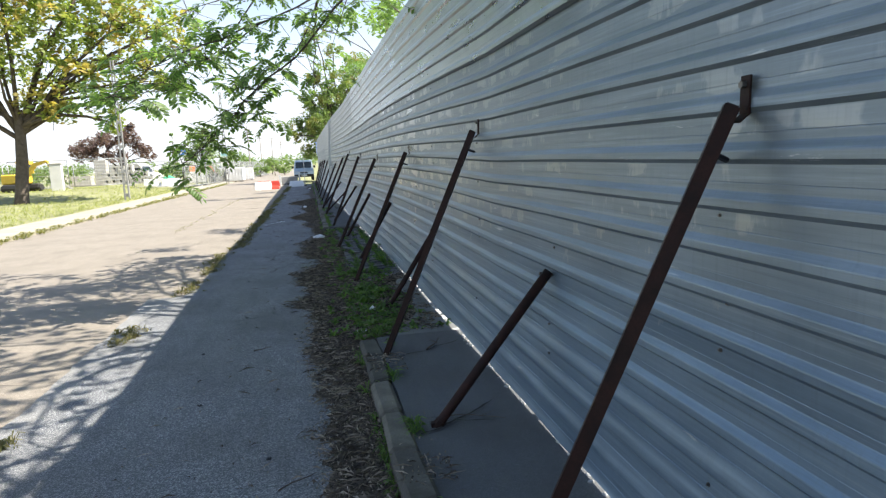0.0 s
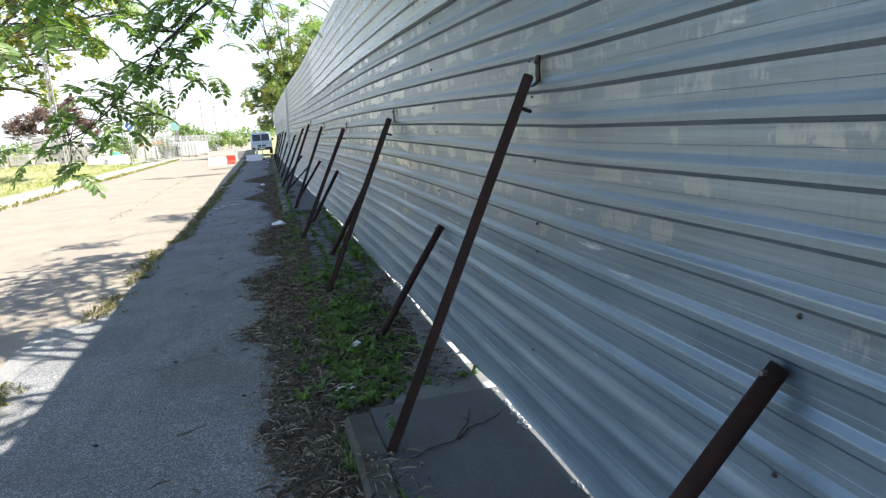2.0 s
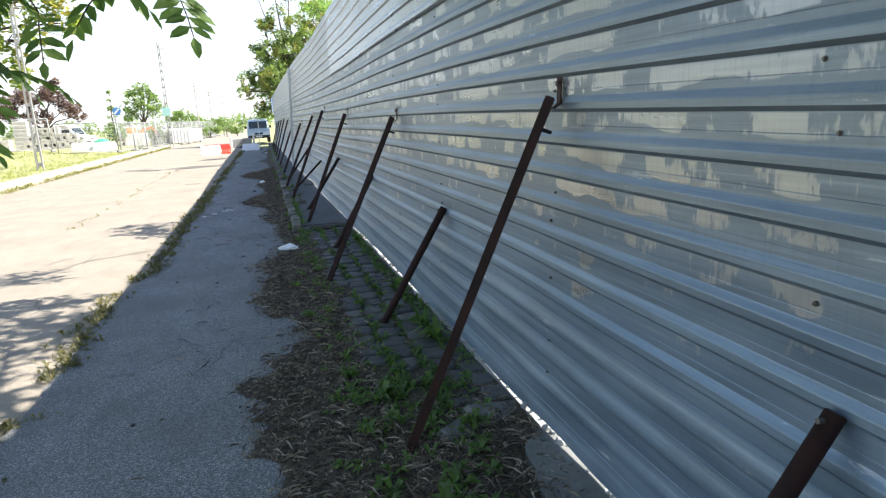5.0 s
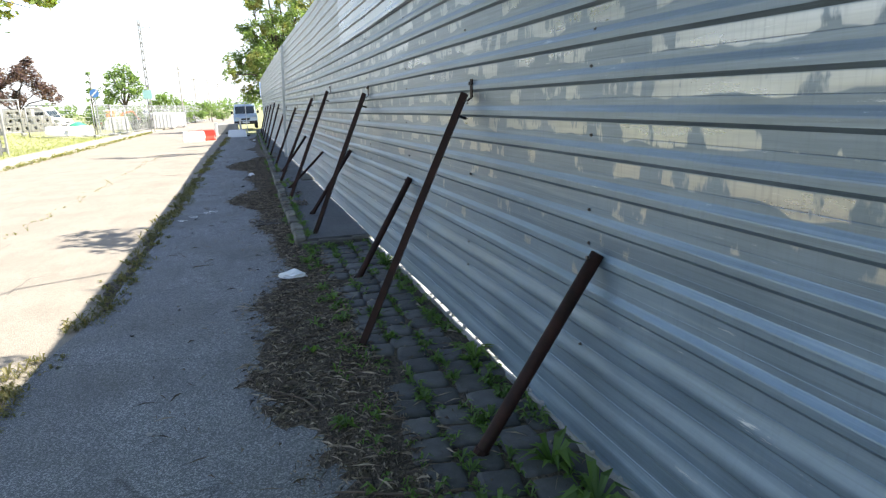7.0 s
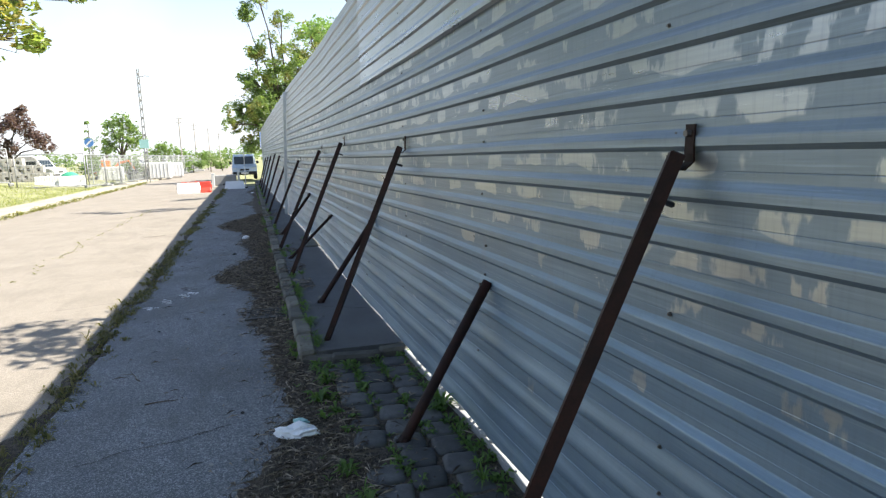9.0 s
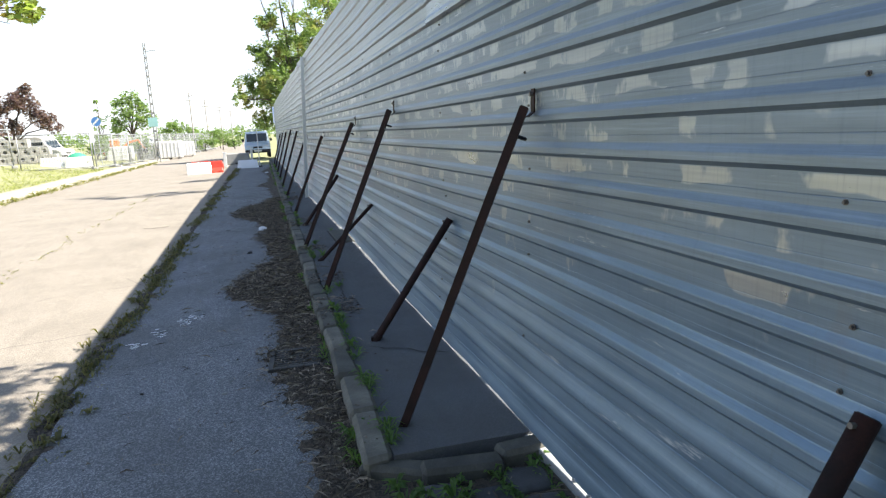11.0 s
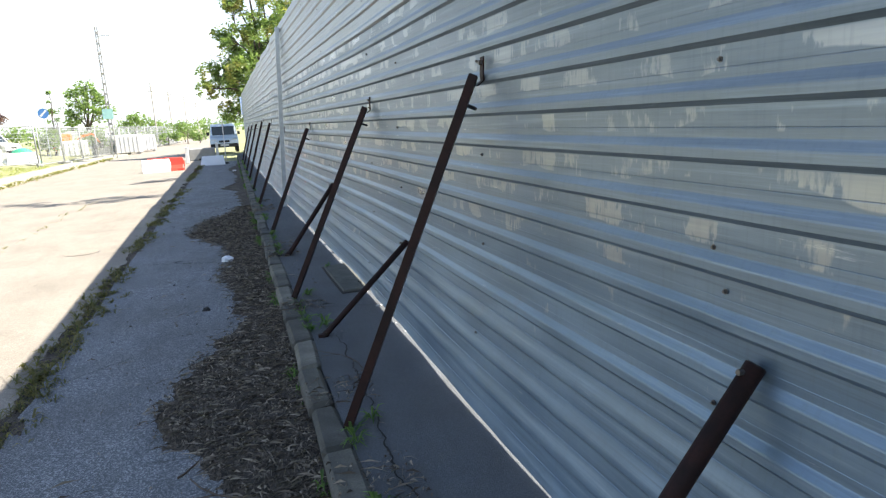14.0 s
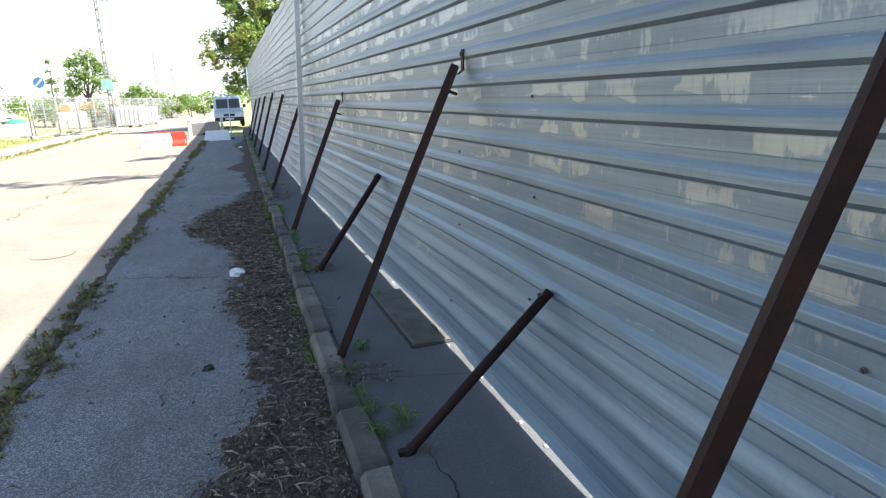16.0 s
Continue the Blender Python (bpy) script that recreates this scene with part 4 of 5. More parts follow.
for i, (x, y, turn) in enumerate(((-0.85, 17.22, 20), (-1.02, 16.98, 10), (-1.18, 16.74, 15), (-0.80, 17.38, 30))):
    s, rnd = Shape(), random.Random(i + 60)
    for j in range(16):
        s.box(rnd.gauss(0, .03), rnd.gauss(0, .06), 0, rnd.uniform(0.012, 0.05), rnd.uniform(0.006, 0.016), 0.0016, 0, pose(0, 0, 0, 0, 0, rnd.uniform(-25, 25)))
    ob = tagged(new("paint_mark", s.mesh("paint_mark", PAPER)), "worn white paint smear on the path", "paint mark", "worn paint marks", "structure")
    ob.matrix_world = pose(x, y, 0.004, 0, 0, turn)


# ---- cracks ----


def crack(a, b, width, z, seed):
    """A narrow dirt-filled crack that wanders from a to b."""
    a, b = Vector(a), Vector(b)
    n = max(6, int((b - a).length / 0.03))
    side = Vector((-(b - a).y, (b - a).x)).normalized()
    s, v = Shape(), []
    for i in range(n + 1):
        t = i / n
        p = a.lerp(b, t) + side * (0.035 * wob(t * n * 0.25, 1, seed) + 0.012 * wob(t * n, 1, seed + 5))
        w = width * (0.45 + 0.55 * abs(wob(t * n * 0.6, 1, seed + 9)) * 2) * min(1, 6 * t + 0.2, 6 * (1 - t) + 0.2)
        v += [(p.x - side.x * w, p.y - side.y * w, z), (p.x + side.x * w, p.y + side.y * w, z)]
    s.add(v, [(2 * i, 2 * i + 1, 2 * i + 3, 2 * i + 2) for i in range(n)])
    return tagged(new("crack", s.mesh("crack", CRACK)), "dark dirt-filled crack in the paving", "crack", "cracks in the paving", "structure")


for i, (a, b, w, z) in enumerate((((-1.3, 22.75), (-0.3, 22.3), 0.010, 0.005), ((-1.25, 27.0), (-0.2, 27.2), 0.010, 0.005), ((0.45, 3.1), (0.95, 3.45), 0.010, 0.092), ((0.5, 3.32), (0.9, 3.18), 0.005, 0.092), ((0.46, 4.4), (1.05, 4.75), 0.008, 0.092),
                                 ((0.46, 15.75), (0.95, 15.4), 0.008, 0.092), ((0.47, 16.6), (0.52, 18.9), 0.006, 0.092), ((0.45, 22.9), (0.85, 23.2), 0.009, 0.092), ((-1.1, 13.0), (-0.2, 13.3), 0.004, 0.005), ((-1.2, 6.3), (-0.3, 6.6), 0.004, 0.005), ((-1.45, 11.5), (-0.5, 11.3), 0.003, 0.005), ((-1.28, 16.2), (-0.3, 16.5), 0.004, 0.005))):
    crack(a, b, w, z, 10 + i)

# ---- trees ----


def leaf_cloud(blobs, n, size, seed, gap=0.12, flat=0.75):
    """Many single leaves in uneven clumps."""
    rng = np.random.default_rng(seed)
    w = np.array([b[3] ** 2 for b in blobs])
    pick = rng.choice(len(blobs), n * 3, p=w / w.sum())
    c = np.array([b[:3] for b in blobs])[pick]
    r = np.array([b[3] for b in blobs])[pick]
    d = rng.normal(size=(n * 3, 3))
    d /= np.linalg.norm(d, axis=1)[:, None]
    p = c + d * (r * rng.random(n * 3) ** 0.45)[:, None] * np.array([1, 1, flat])
    keep = [i for i in range(n * 3) if noise.noise(Vector(p[i]) * 1.3) + 0.5 * noise.noise(Vector(p[i]) * 3.1) > -gap + 0.15][:n]
    p = p[keep]
    m = len(p)
    a = rng.normal(size=(m, 3)) * np.array([1, 1, 0.5])
    a /= np.linalg.norm(a, axis=1)[:, None]
    b = np.cross(a, rng.normal(size=(m, 3)))
    b /= np.linalg.norm(b, axis=1)[:, None]
    ln = (size * rng.uniform(0.6, 1.3, m))[:, None]
    v = np.stack([p - a * ln, p + b * ln * 0.45, p + a * ln, p - b * ln * 0.45], 1).reshape(-1, 3)
    return Shape().add(v.tolist(), [(4 * i, 4 * i + 1, 4 * i + 2, 4 * i + 3) for i in range(m)])


def limbs(base, fork, blobs, r, seed, twigs=3):
    """A tapered trunk that forks into bent limbs towards the clumps of the crown."""
    rnd = random.Random(seed)
    s = Shape()
    b, f = Vector(base), Vector(fork)
    mid = (b + f) / 2 + Vector((rnd.uniform(-.1, .1), rnd.uniform(-.1, .1), 0)) * (f - b).length * 0.25
    s.tube([b - Vector((0, 0, 0.2)), b + Vector((0, 0, 0.25)), mid, f, f + (f - mid) * 0.25], [r * 1.35, r * 1.05, r * 0.9, r * 0.75, r * 0.5], 10)
    for bl in blobs:
        c, rad = Vector(bl[:3]), bl[3]
        st = b.lerp(f, rnd.uniform(0.75, 1.0))
        m1 = st.lerp(c, 0.35) + Vector((rnd.uniform(-.3, .3), rnd.uniform(-.3, .3), 0.12 * (c - st).length))
        m2 = st.lerp(c, 0.7) + Vector((rnd.uniform(-.3, .3), rnd.uniform(-.3, .3), 0.08 * (c - st).length))
        rr = r * rnd.uniform(0.3, 0.45)
        s.tube([st, m1, m2, c], [rr, rr * 0.75, rr * 0.5, rr * 0.25], 6)
        for _ in range(twigs):
            e = c + Vector((rnd.gauss(0, .5), rnd.gauss(0, .5), rnd.gauss(0, .35))) * rad
            s.tube([m2.lerp(c, rnd.random()), (m2 + e) / 2 + Vector((0, 0, 0.1 * rad)), e], [rr * 0.3, rr * 0.2, rr * 0.08], 4)
    return s


def tree(name, label, base, fork, blobs, r, n, size, material, seed, gap=0.12, group="", twigs=3):
    ob = thing(name, label, "tree", group)
    part("trunk", limbs(base, fork, blobs, r, seed, twigs), BARK, ob, smooth=True)
    part("crown", leaf_cloud(blobs, n, size, seed, gap), material, ob, kind="stuff")
    return ob


def compound_leaf(s, p, way, rnd, length, pairs):
    """A feathered leaf: leaflets in pairs along a drooping stalk."""
    d = Vector(way).normalized()
    side = d.cross(Vector((rnd.uniform(-.4, .4), rnd.uniform(-.4, .4), 1))).normalized()
    p = Vector(p)
    stalk = [p]
    for i in range(pairs + 1):
        d = (d + Vector((0, 0, -1.1 / pairs))).normalized()
        p = p + d * length / (pairs + 1)
        stalk.append(p)
        up = side.cross(d).normalized()
        for sgn in ((-1, 1) if i < pairs else (0,)):
            ln = length * 0.33 * (0.7 + 0.3 * math.sin(math.pi * (i + 1) / (pairs + 1))) * rnd.uniform(0.8, 1.15)
            a = (side * sgn * 0.95 + d * (0.45 if sgn else 1) - Vector((0, 0, rnd.uniform(0.1, 0.45)))).normalized()
            q = a.cross(up).normalized() * ln * 0.22
            lift = up * ln * 0.05
            s.add([p, p + a * ln * 0.35 + q + lift, p + a * ln * 0.75 + q * 0.75 + lift, p + a * ln, p + a * ln * 0.75 - q * 0.75 + lift, p + a * ln * 0.35 - q + lift, p + a * ln * 0.5 - lift],
                  [(0, 1, 6), (1, 2, 6), (2, 3, 6), (3, 4, 6), (4, 5, 6), (5, 0, 6)])
    return stalk


def leafy(branches, seed, length=(0.24, 0.40), pairs=(4, 7), spread=0.18, start=0.25):
    """Leaves and wood of ailanthus boughs; a bough is a list of points."""
    rnd = random.Random(seed)
    leaves, wood = Shape(), Shape()
    for pts, thick, count in branches:
        pts = [Vector(q) for q in pts]
        fine = []
        for a, b in zip(pts, pts[1:]):
            fine += [a.lerp(b, t / 4) + Vector((rnd.gauss(0, .012), rnd.gauss(0, .012), rnd.gauss(0, .012))) for t in range(4)]
        fine.append(pts[-1])
        wood.tube(fine, [thick * (1 - 0.8 * i / len(fine)) for i in range(len(fine))], 6)
        for _ in range(count):
            u = start + (1 - start) * rnd.random() ** 0.7
            q = fine[min(len(fine) - 1, int(u * len(fine)))]
            a = rnd.uniform(0, 6.28)
            way = Vector((math.cos(a), math.sin(a), rnd.uniform(-0.2, 0.7)))
            st = compound_leaf(leaves, q + Vector((rnd.gauss(0, spread), rnd.gauss(0, spread), rnd.gauss(0, spread * .6))), way, rnd, rnd.uniform(*length), rnd.randint(*pairs))
            wood.tube([q] + st[::2], [0.004] + [0.0025] * len(st[::2]), 3, cap=False)
    return leaves, wood


# the ailanthus behind the fence, whose boughs hang over the path
over = thing("overhanging_ailanthus", "green ailanthus behind the fence, boughs hanging over the path", "tree")
boughs = [
    ([(2.9, 5.6, 4.0), (1.7, 6.2, 4.4), (0.7, 6.8, 3.35), (0.05, 7.1, 2.70), (-0.5, 7.25, 2.30), (-0.9, 7.2, 1.85), (-1.25, 7.0, 1.55)], 0.017, 84),
    ([(0.7, 6.8, 3.35), (-0.25, 7.3, 3.05), (-1.0, 7.45, 2.65), (-1.6, 7.3, 2.30)], 0.012, 48),
    ([(-0.25, 7.3, 3.05), (-0.75, 6.9, 2.75), (-1.25, 6.4, 2.45), (-1.6, 6.1, 2.15)], 0.010, 30),
    ([(1.7, 6.2, 4.4), (0.6, 8.2, 4.0), (-0.4, 8.5, 3.65), (-1.3, 8.6, 3.4)], 0.016, 48),
    ([(0.6, 8.2, 4.0), (0.3, 10.3, 3.9), (0.23, 10.9, 3.45), (0.22, 11.0, 2.75)], 0.02, 20),
    ([(2.9, 5.6, 4.6), (1.4, 4.0, 3.9), (0.6, 3.3, 2.75), (0.5, 3.2, 2.42)], 0.02, 8),
    ([(1.4, 4.0, 3.9), (1.3, 2.9, 2.9), (1.27, 2.65, 2.40)], 0.012, 4),
    ([(-0.4, 8.5, 3.65), (-1.0, 9.7, 3.2), (-1.35, 10.1, 2.8)], 0.012, 6),
    ([(0.3, 10.3, 3.9), (-0.2, 11.0, 3.0), (-0.32, 11.1, 2.85)], 0.012, 8),
    ([(0.6, 8.2, 4.0), (0.75, 9.6, 3.9), (0.5, 10.4, 3.3)], 0.012, 10),
]
boughs = [(pts, thick, round(n * 1.35)) for pts, thick, n in boughs]
lv, wd = leafy(boughs, 8, (0.19, 0.33), (5, 8), 0.2)
part("bough", wd, BARK, over, "thin grey-brown boughs", smooth=True)
part("foliage", lv, AILANTHUS, over, kind="stuff")
crown = [(2.2, 4.0, 6.0, 1.6), (0.9, 5.4, 5.8, 1.4), (1.4, 7.4, 5.6, 1.6), (0.1, 7.3, 5.2, 1.2), (2.4, 9.0, 5.6, 1.5), (-0.4, 9.0, 5.4, 1.1), (1.7, 9.5, 4.5, 0.9), (1.6, 8.5, 4.6, 0.8), (2.3, 10.3, 4.9, 0.8), (2.8, 2.0, 5.2, 1.4), (1.2, 1.2, 4.9, 1.2), (0.0, 3.0, 5.5, 1.0), (1.9, -1.0, 5.0, 1.5), (3.0, 6.5, 7.2, 1.6)]
part("trunk", limbs((2.9, 5.4, 0), (2.9, 5.6, 3.8), crown, 0.14, 5), BARK, over, smooth=True)
part("upper_crown", leaf_cloud(crown, 6400, 0.085, 6, 0.05), AILANTHUS, over, kind="stuff")
tree("ailanthus_sapling", "slender ailanthus behind the sheet fence", (3.2, 14.2, 0), (3.0, 14.4, 3.2), [(2.6, 14.6, 4.6, 0.8), (1.9, 15.1, 4.7, 0.65), (2.9, 12.2, 4.6, 0.7), (1.3, 11.8, 4.9, 0.6)], 0.07, 900, 0.08, AILANTHUS, 12, 0.0)
tree("ailanthus_sapling", "tall thin ailanthus far behind the sheet fence", (4.2, 29.6, 0), (4.0, 29.8, 5.5), [(3.6, 29.9, 7.6, 0.9), (2.2, 30.0, 7.8, 0.7), (5.2, 30.4, 7.4, 0.9), (1.0, 30.4, 7.4, 0.5)], 0.09, 1000, 0.1, AILANTHUS, 14, 0.0)
tree("ailanthus_sapling", "tall thin ailanthus far behind the sheet fence", (3.8, 35.6, 0), (3.5, 35.6, 4.5), [(2.6, 35.2, 6.2, 0.7), (3.6, 35.8, 6.6, 0.7), (4.4, 35.6, 6.2, 0.6)], 0.08, 600, 0.1, AILANTHUS, 15, 0.0)
tree("corner_tree", "leafy green tree growing behind the end of the fence", (2.7, 55.2, 0), (2.3, 55.0, 3.6),
     [(1.09, 54.22, 4.89, 1.57), (-0.36, 54.46, 4.40, 1.21), (-0.85, 53.98, 3.68, 0.85), (1.94, 54.71, 6.70, 1.81), (3.51, 54.71, 7.91, 1.81), (0.48, 54.46, 6.46, 1.09), (1.21, 54.95, 2.95, 1.21), (0.36, 55.07, 2.47, 0.97), (1.81, 54.46, 8.88, 1.09), (0.73, 54.22, 8.15, 0.73), (2.66, 54.22, 10.33, 0.85), (0.36, 54.71, 10.82, 0.85), (1.21, 54.46, 11.79, 0.85), (4.60, 55.19, 9.37, 1.45), (5.57, 55.80, 6.95, 1.69), (1.09, 57.00, 3.80, 1.45)],
     0.19, 25000, 0.10, leaf_mat("corner_tree_leaves", (0.105, 0.165, 0.055), (0.21, 0.28, 0.10), (0.32, 0.22, 0.08), 0.45), 17, 0.02)
tree("roadside_tree", "dense green tree beyond the fence end shading the van", (3.6, 56.5, 0), (3.4, 56.4, 2.6), [(2.0, 54.6, 3.4, 1.5), (3.8, 55.5, 5.4, 2.0), (1.6, 56.0, 5.2, 1.5), (3.4, 57.5, 4.0, 1.8), (1.3, 55.5, 2.6, 1.0), (2.4, 58.0, 6.2, 1.5), (1.0, 57.4, 4.2, 0.9)], 0.18, 6500, 0.14, TREE_FAR, 61, 0.1)
tree("street_tree", "large street tree with green and browning leaves on the grass verge", (-15.0, 38.0, 0.0), (-14.6, 38.0, 4.4),
     [(-15.5, 37.5, 9.0, 3.4), (-12.5, 38.0, 9.2, 2.6), (-10.0, 38.2, 9.4, 2.2), (-8.2, 38.0, 9.6, 1.8), (-6.6, 38.0, 9.0, 1.4), (-10.8, 37.6, 7.0, 1.9), (-8.6, 37.8, 7.4, 1.5), (-12.4, 37.4, 6.4, 1.7), (-17.5, 38.0, 7.0, 2.6), (-19.0, 38, 9.5, 2.8), (-14.0, 37, 11.8, 3.0), (-10.4, 38, 11.6, 2.2), (-15.2, 36.8, 7.0, 1.5), (-9.2, 37.4, 5.4, 1.0), (-10.4, 37.2, 5.0, 0.9), (-5.6, 37.9, 8.0, 0.7), (-20.0, 37.5, 5.8, 1.8), (-12.2, 37.2, 4.9, 1.2), (-10.0, 37.2, 4.1, 0.8), (-13.6, 37.6, 5.4, 1.2), (-17.0, 37.4, 5.0, 1.5), (-7.6, 37.6, 6.2, 0.8)],
     0.33, 19000, 0.17, TREE_LEAF, 19, -0.02, twigs=5)
tree("round_tree", "rounded green tree beyond the building yard", (-13.1, 85, 0), (-12.9, 85, 2.2), [(-12.8, 85, 4.6, 1.9), (-14.2, 85, 3.4, 1.4), (-11.6, 85, 3.6, 1.4), (-12.6, 84.6, 6.0, 1.0), (-13.6, 84.6, 5.2, 1.0), (-11.8, 84.8, 5.2, 0.9)], 0.25, 2600, 0.16, TREE_FAR, 23)
tree("poplar", "narrow dark poplar in the distance", (-18.2, 96, 0), (-18.2, 96, 2), [(-18.2, 96, 2.2 + i, 0.75 - 0.1 * i) for i in range(5)], 0.15, 900, 0.14, TREE_FAR, 24, group="distant poplars")
tree("poplar", "narrow dark poplar in the distance", (-16.6, 97, 0), (-16.6, 97, 2), [(-16.6, 97, 2.0 + i, 0.7 - 0.1 * i) for i in range(4)], 0.15, 700, 0.14, TREE_FAR, 25, group="distant poplars")
tree("spreading_tree", "low spreading tree in the far distance", (-12.2, 112, 0), (-12.2, 112, 1.6), [(-13.3, 112, 2.8, 1.3), (-12.0, 112, 3.4, 1.4), (-10.9, 112, 2.8, 1.2), (-9.6, 112, 2.2, 0.9)], 0.2, 1500, 0.17, TREE_FAR, 26)
tree("purple_tree", "small purple-leaved tree behind the mesh fence", (-16.2, 62, 0.3), (-16.2, 62, 2.0), [(-15.6, 62, 4.3, 1.3), (-17.4, 62, 4.0, 1.5), (-14.4, 62, 3.3, 0.9), (-13.6, 62, 2.7, 0.6), (-16.5, 61.8, 3.0, 1.2), (-19, 62, 3.4, 1.4), (-15.2, 62, 5.4, 0.5)], 0.18, 11000, 0.10, TREE_PURPLE, 27, 0.05)


def bush(x, y, w, h, n, material, label, seed, group=""):
    rnd = random.Random(seed)
    blobs = [(x + rnd.uniform(-w, w), y + rnd.uniform(-.6, .6), h * rnd.uniform(0.3, 0.75), h * rnd.uniform(0.28, 0.42)) for _ in range(7)]
    ob = thing("bush", label, "bush", group)
    part("stems", limbs((x, y, 0), (x, y, h * 0.25), blobs, 0.05, seed, 1), BARK, ob)
    part("crown", leaf_cloud(blobs, n, 0.13, seed), material, ob, kind="stuff")


for i, (x, y, w, h) in enumerate(((-4.6, 92, 1.3, 2.9), (-6.4, 90, 1.2, 1.8), (-7.8, 88, 1.2, 1.9), (-3.4, 94, 0.8, 1.9), (-9.2, 92, 1.4, 2.2), (-5.6, 104, 1.6, 2.8))):
    bush(x, y, w, h, 800, TREE_FAR, "sunlit green bush beside the far road", 80 + i, "bushes by the far road")
for i, (x, y, w, h) in enumerate(((-12.2, 66, 1.0, 2.3), (-18.0, 52, 1.3, 2.4), (-21, 55, 1.6, 2.8), (-9.6, 68, 0.8, 2.0))):
    bush(x, y, w, h, 700, TREE_FAR, "green shrub inside the building yard", 90 + i, "yard shrubs")
far_blobs = [(-120 + 5.2 * i, 185 + 12 * wob(i, 0.7), 2.2 + 1.6 * wob(i, 0.9, 3), 3.0 + 1.2 * wob(i, 1.3, 5)) for i in range(40)]
tagged(new("distant_woods", leaf_cloud(far_blobs, 15000, 0.42, 31, 0.25).mesh("distant_woods", TREE_FAR)), "line of hazy green trees on the horizon", "woods", kind="stuff")

# ---- grass verge ----


def bank(x, y):
    t = max(0.0, min(1.0, (-x - 9.5) / 5)) * max(0.0, min(1.0, (y - 38) / 5))
    return 0.02 + 0.45 * t * t * (3 - 2 * t)


gs = Shape()
gx, gy = steps(-60, -8.76, 1.6), steps(-20, 110, 2.0)
gs.add([(x, y, bank(x, y) + 0.03 * noise.noise(Vector((x * .4, y * .4, 1)))) for y in gy for x in gx], [(i * len(gx) + j, i * len(gx) + j + 1, (i + 1) * len(gx) + j + 1, (i + 1) * len(gx) + j) for i in range(len(gy) - 1) for j in range(len(gx) - 1)])
solid("grass_bank", gs, GROUND, "uneven sunny grass verge with dry patches", "grass", smooth=True)


def grass_spot(r):
    y = 20 + 32 * r.random()
    x = -8.8 - 14 * r.random() ** 1.3
    return (x, y, bank(x, y))


weeds("verge_grass", 5200, grass_spot, GRASS, "tall sunlit meadow grass on the verge", 33, (0.10, 0.26), (3, 5), 0.08)

# ---- mesh fence round the building yard ----
FRAME = Shape()
for a, b in (((-1.72, 0, 0.08), (-1.72, 0, 2.0)), ((1.72, 0, 0.08), (1.72, 0, 2.0)), ((-1.72, 0, 2.0), (1.72, 0, 2.0)), ((-1.72, 0, 0.16), (1.72, 0, 0.16))):
    FRAME.tube([a, b], 0.030, 6)
FRAME = FRAME.mesh("panel_frame", MESH_STEEL, True)
WIRES = Shape()
for i in range(27):
    WIRES.tube([(-1.69 + 0.13 * i, 0, 0.17), (-1.69 + 0.13 * i, 0, 1.99)], 0.008, 3, cap=False)
for i in range(8):
    WIRES.tube([(-1.71, 0, 0.25 + 0.235 * i), (1.71, 0, 0.25 + 0.235 * i)], 0.008, 3, cap=False)
WIRES = WIRES.mesh("wire_mesh", MESH_STEEL)
BLOCK = rounded(0.24, 0.7, 0.14, 0.02).mesh("foot_block", CONCRETE_GREY)


def panels(a, b, n):
    a, b = Vector(a), Vector(b)
    turn = math.degrees(math.atan2(b.y - a.y, b.x - a.x))
    for i in range(n):
        c = a.lerp(b, (i + 0.5) / n)
        ob = thing("mesh_fence_panel", "galvanised wire mesh site fence panel on concrete feet", "fence", "site fence panels", at=pose(c.x, c.y, bank(c.x, c.y) if c.x < -9 else -0.02, 0, 0, turn + random.uniform(-1.5, 1.5)))
        part("panel_frame", FRAME, None, ob)
        part("wire_mesh", WIRES, None, ob, kind="stuff")
        part("foot_block", BLOCK, None, ob, "grey concrete foot").location = (1.75, 0, 0.12)


random.seed(44)
panels((-30, 43.5, 0), (-9.2, 52, 0), 6)
panels((-9.2, 52, 0), (-8.3, 66.3, 0), 4)
panels((-8.3, 66.5, 0), (-6.3, 101, 0), 10)

# ---- the building yard ----


def holed_block():
    """A white hollow block with a round hole."""
    s, n = Shape(), 16
    out = [(max(-1, min(1, 1.5 * math.cos(a))) * 0.27, max(-1, min(1, 1.5 * math.sin(a))) * 0.25) for a in (2 * math.pi * (i + 0.5) / n for i in range(n))]
    hole = [(0.12 * math.cos(a), 0.12 * math.sin(a)) for a in (2 * math.pi * (i + 0.5) / n for i in range(n))]
    v = [(x, -0.3, z) for x, z in out] + [(x, -0.3, z) for x, z in hole] + [(x, 0.3, z) for x, z in out] + [(x, 0.1, z) for x, z in hole]
    f = []
    for i in range(n):
        j = (i + 1) % n
        f += [(i, j, n + j, n + i), (n + i, n + j, 3 * n + j, 3 * n + i), (j, i, 2 * n + i, 2 * n + j)]
    return s.add(v, f + [tuple(range(3 * n, 4 * n)), tuple(range(2 * n, 3 * n))])


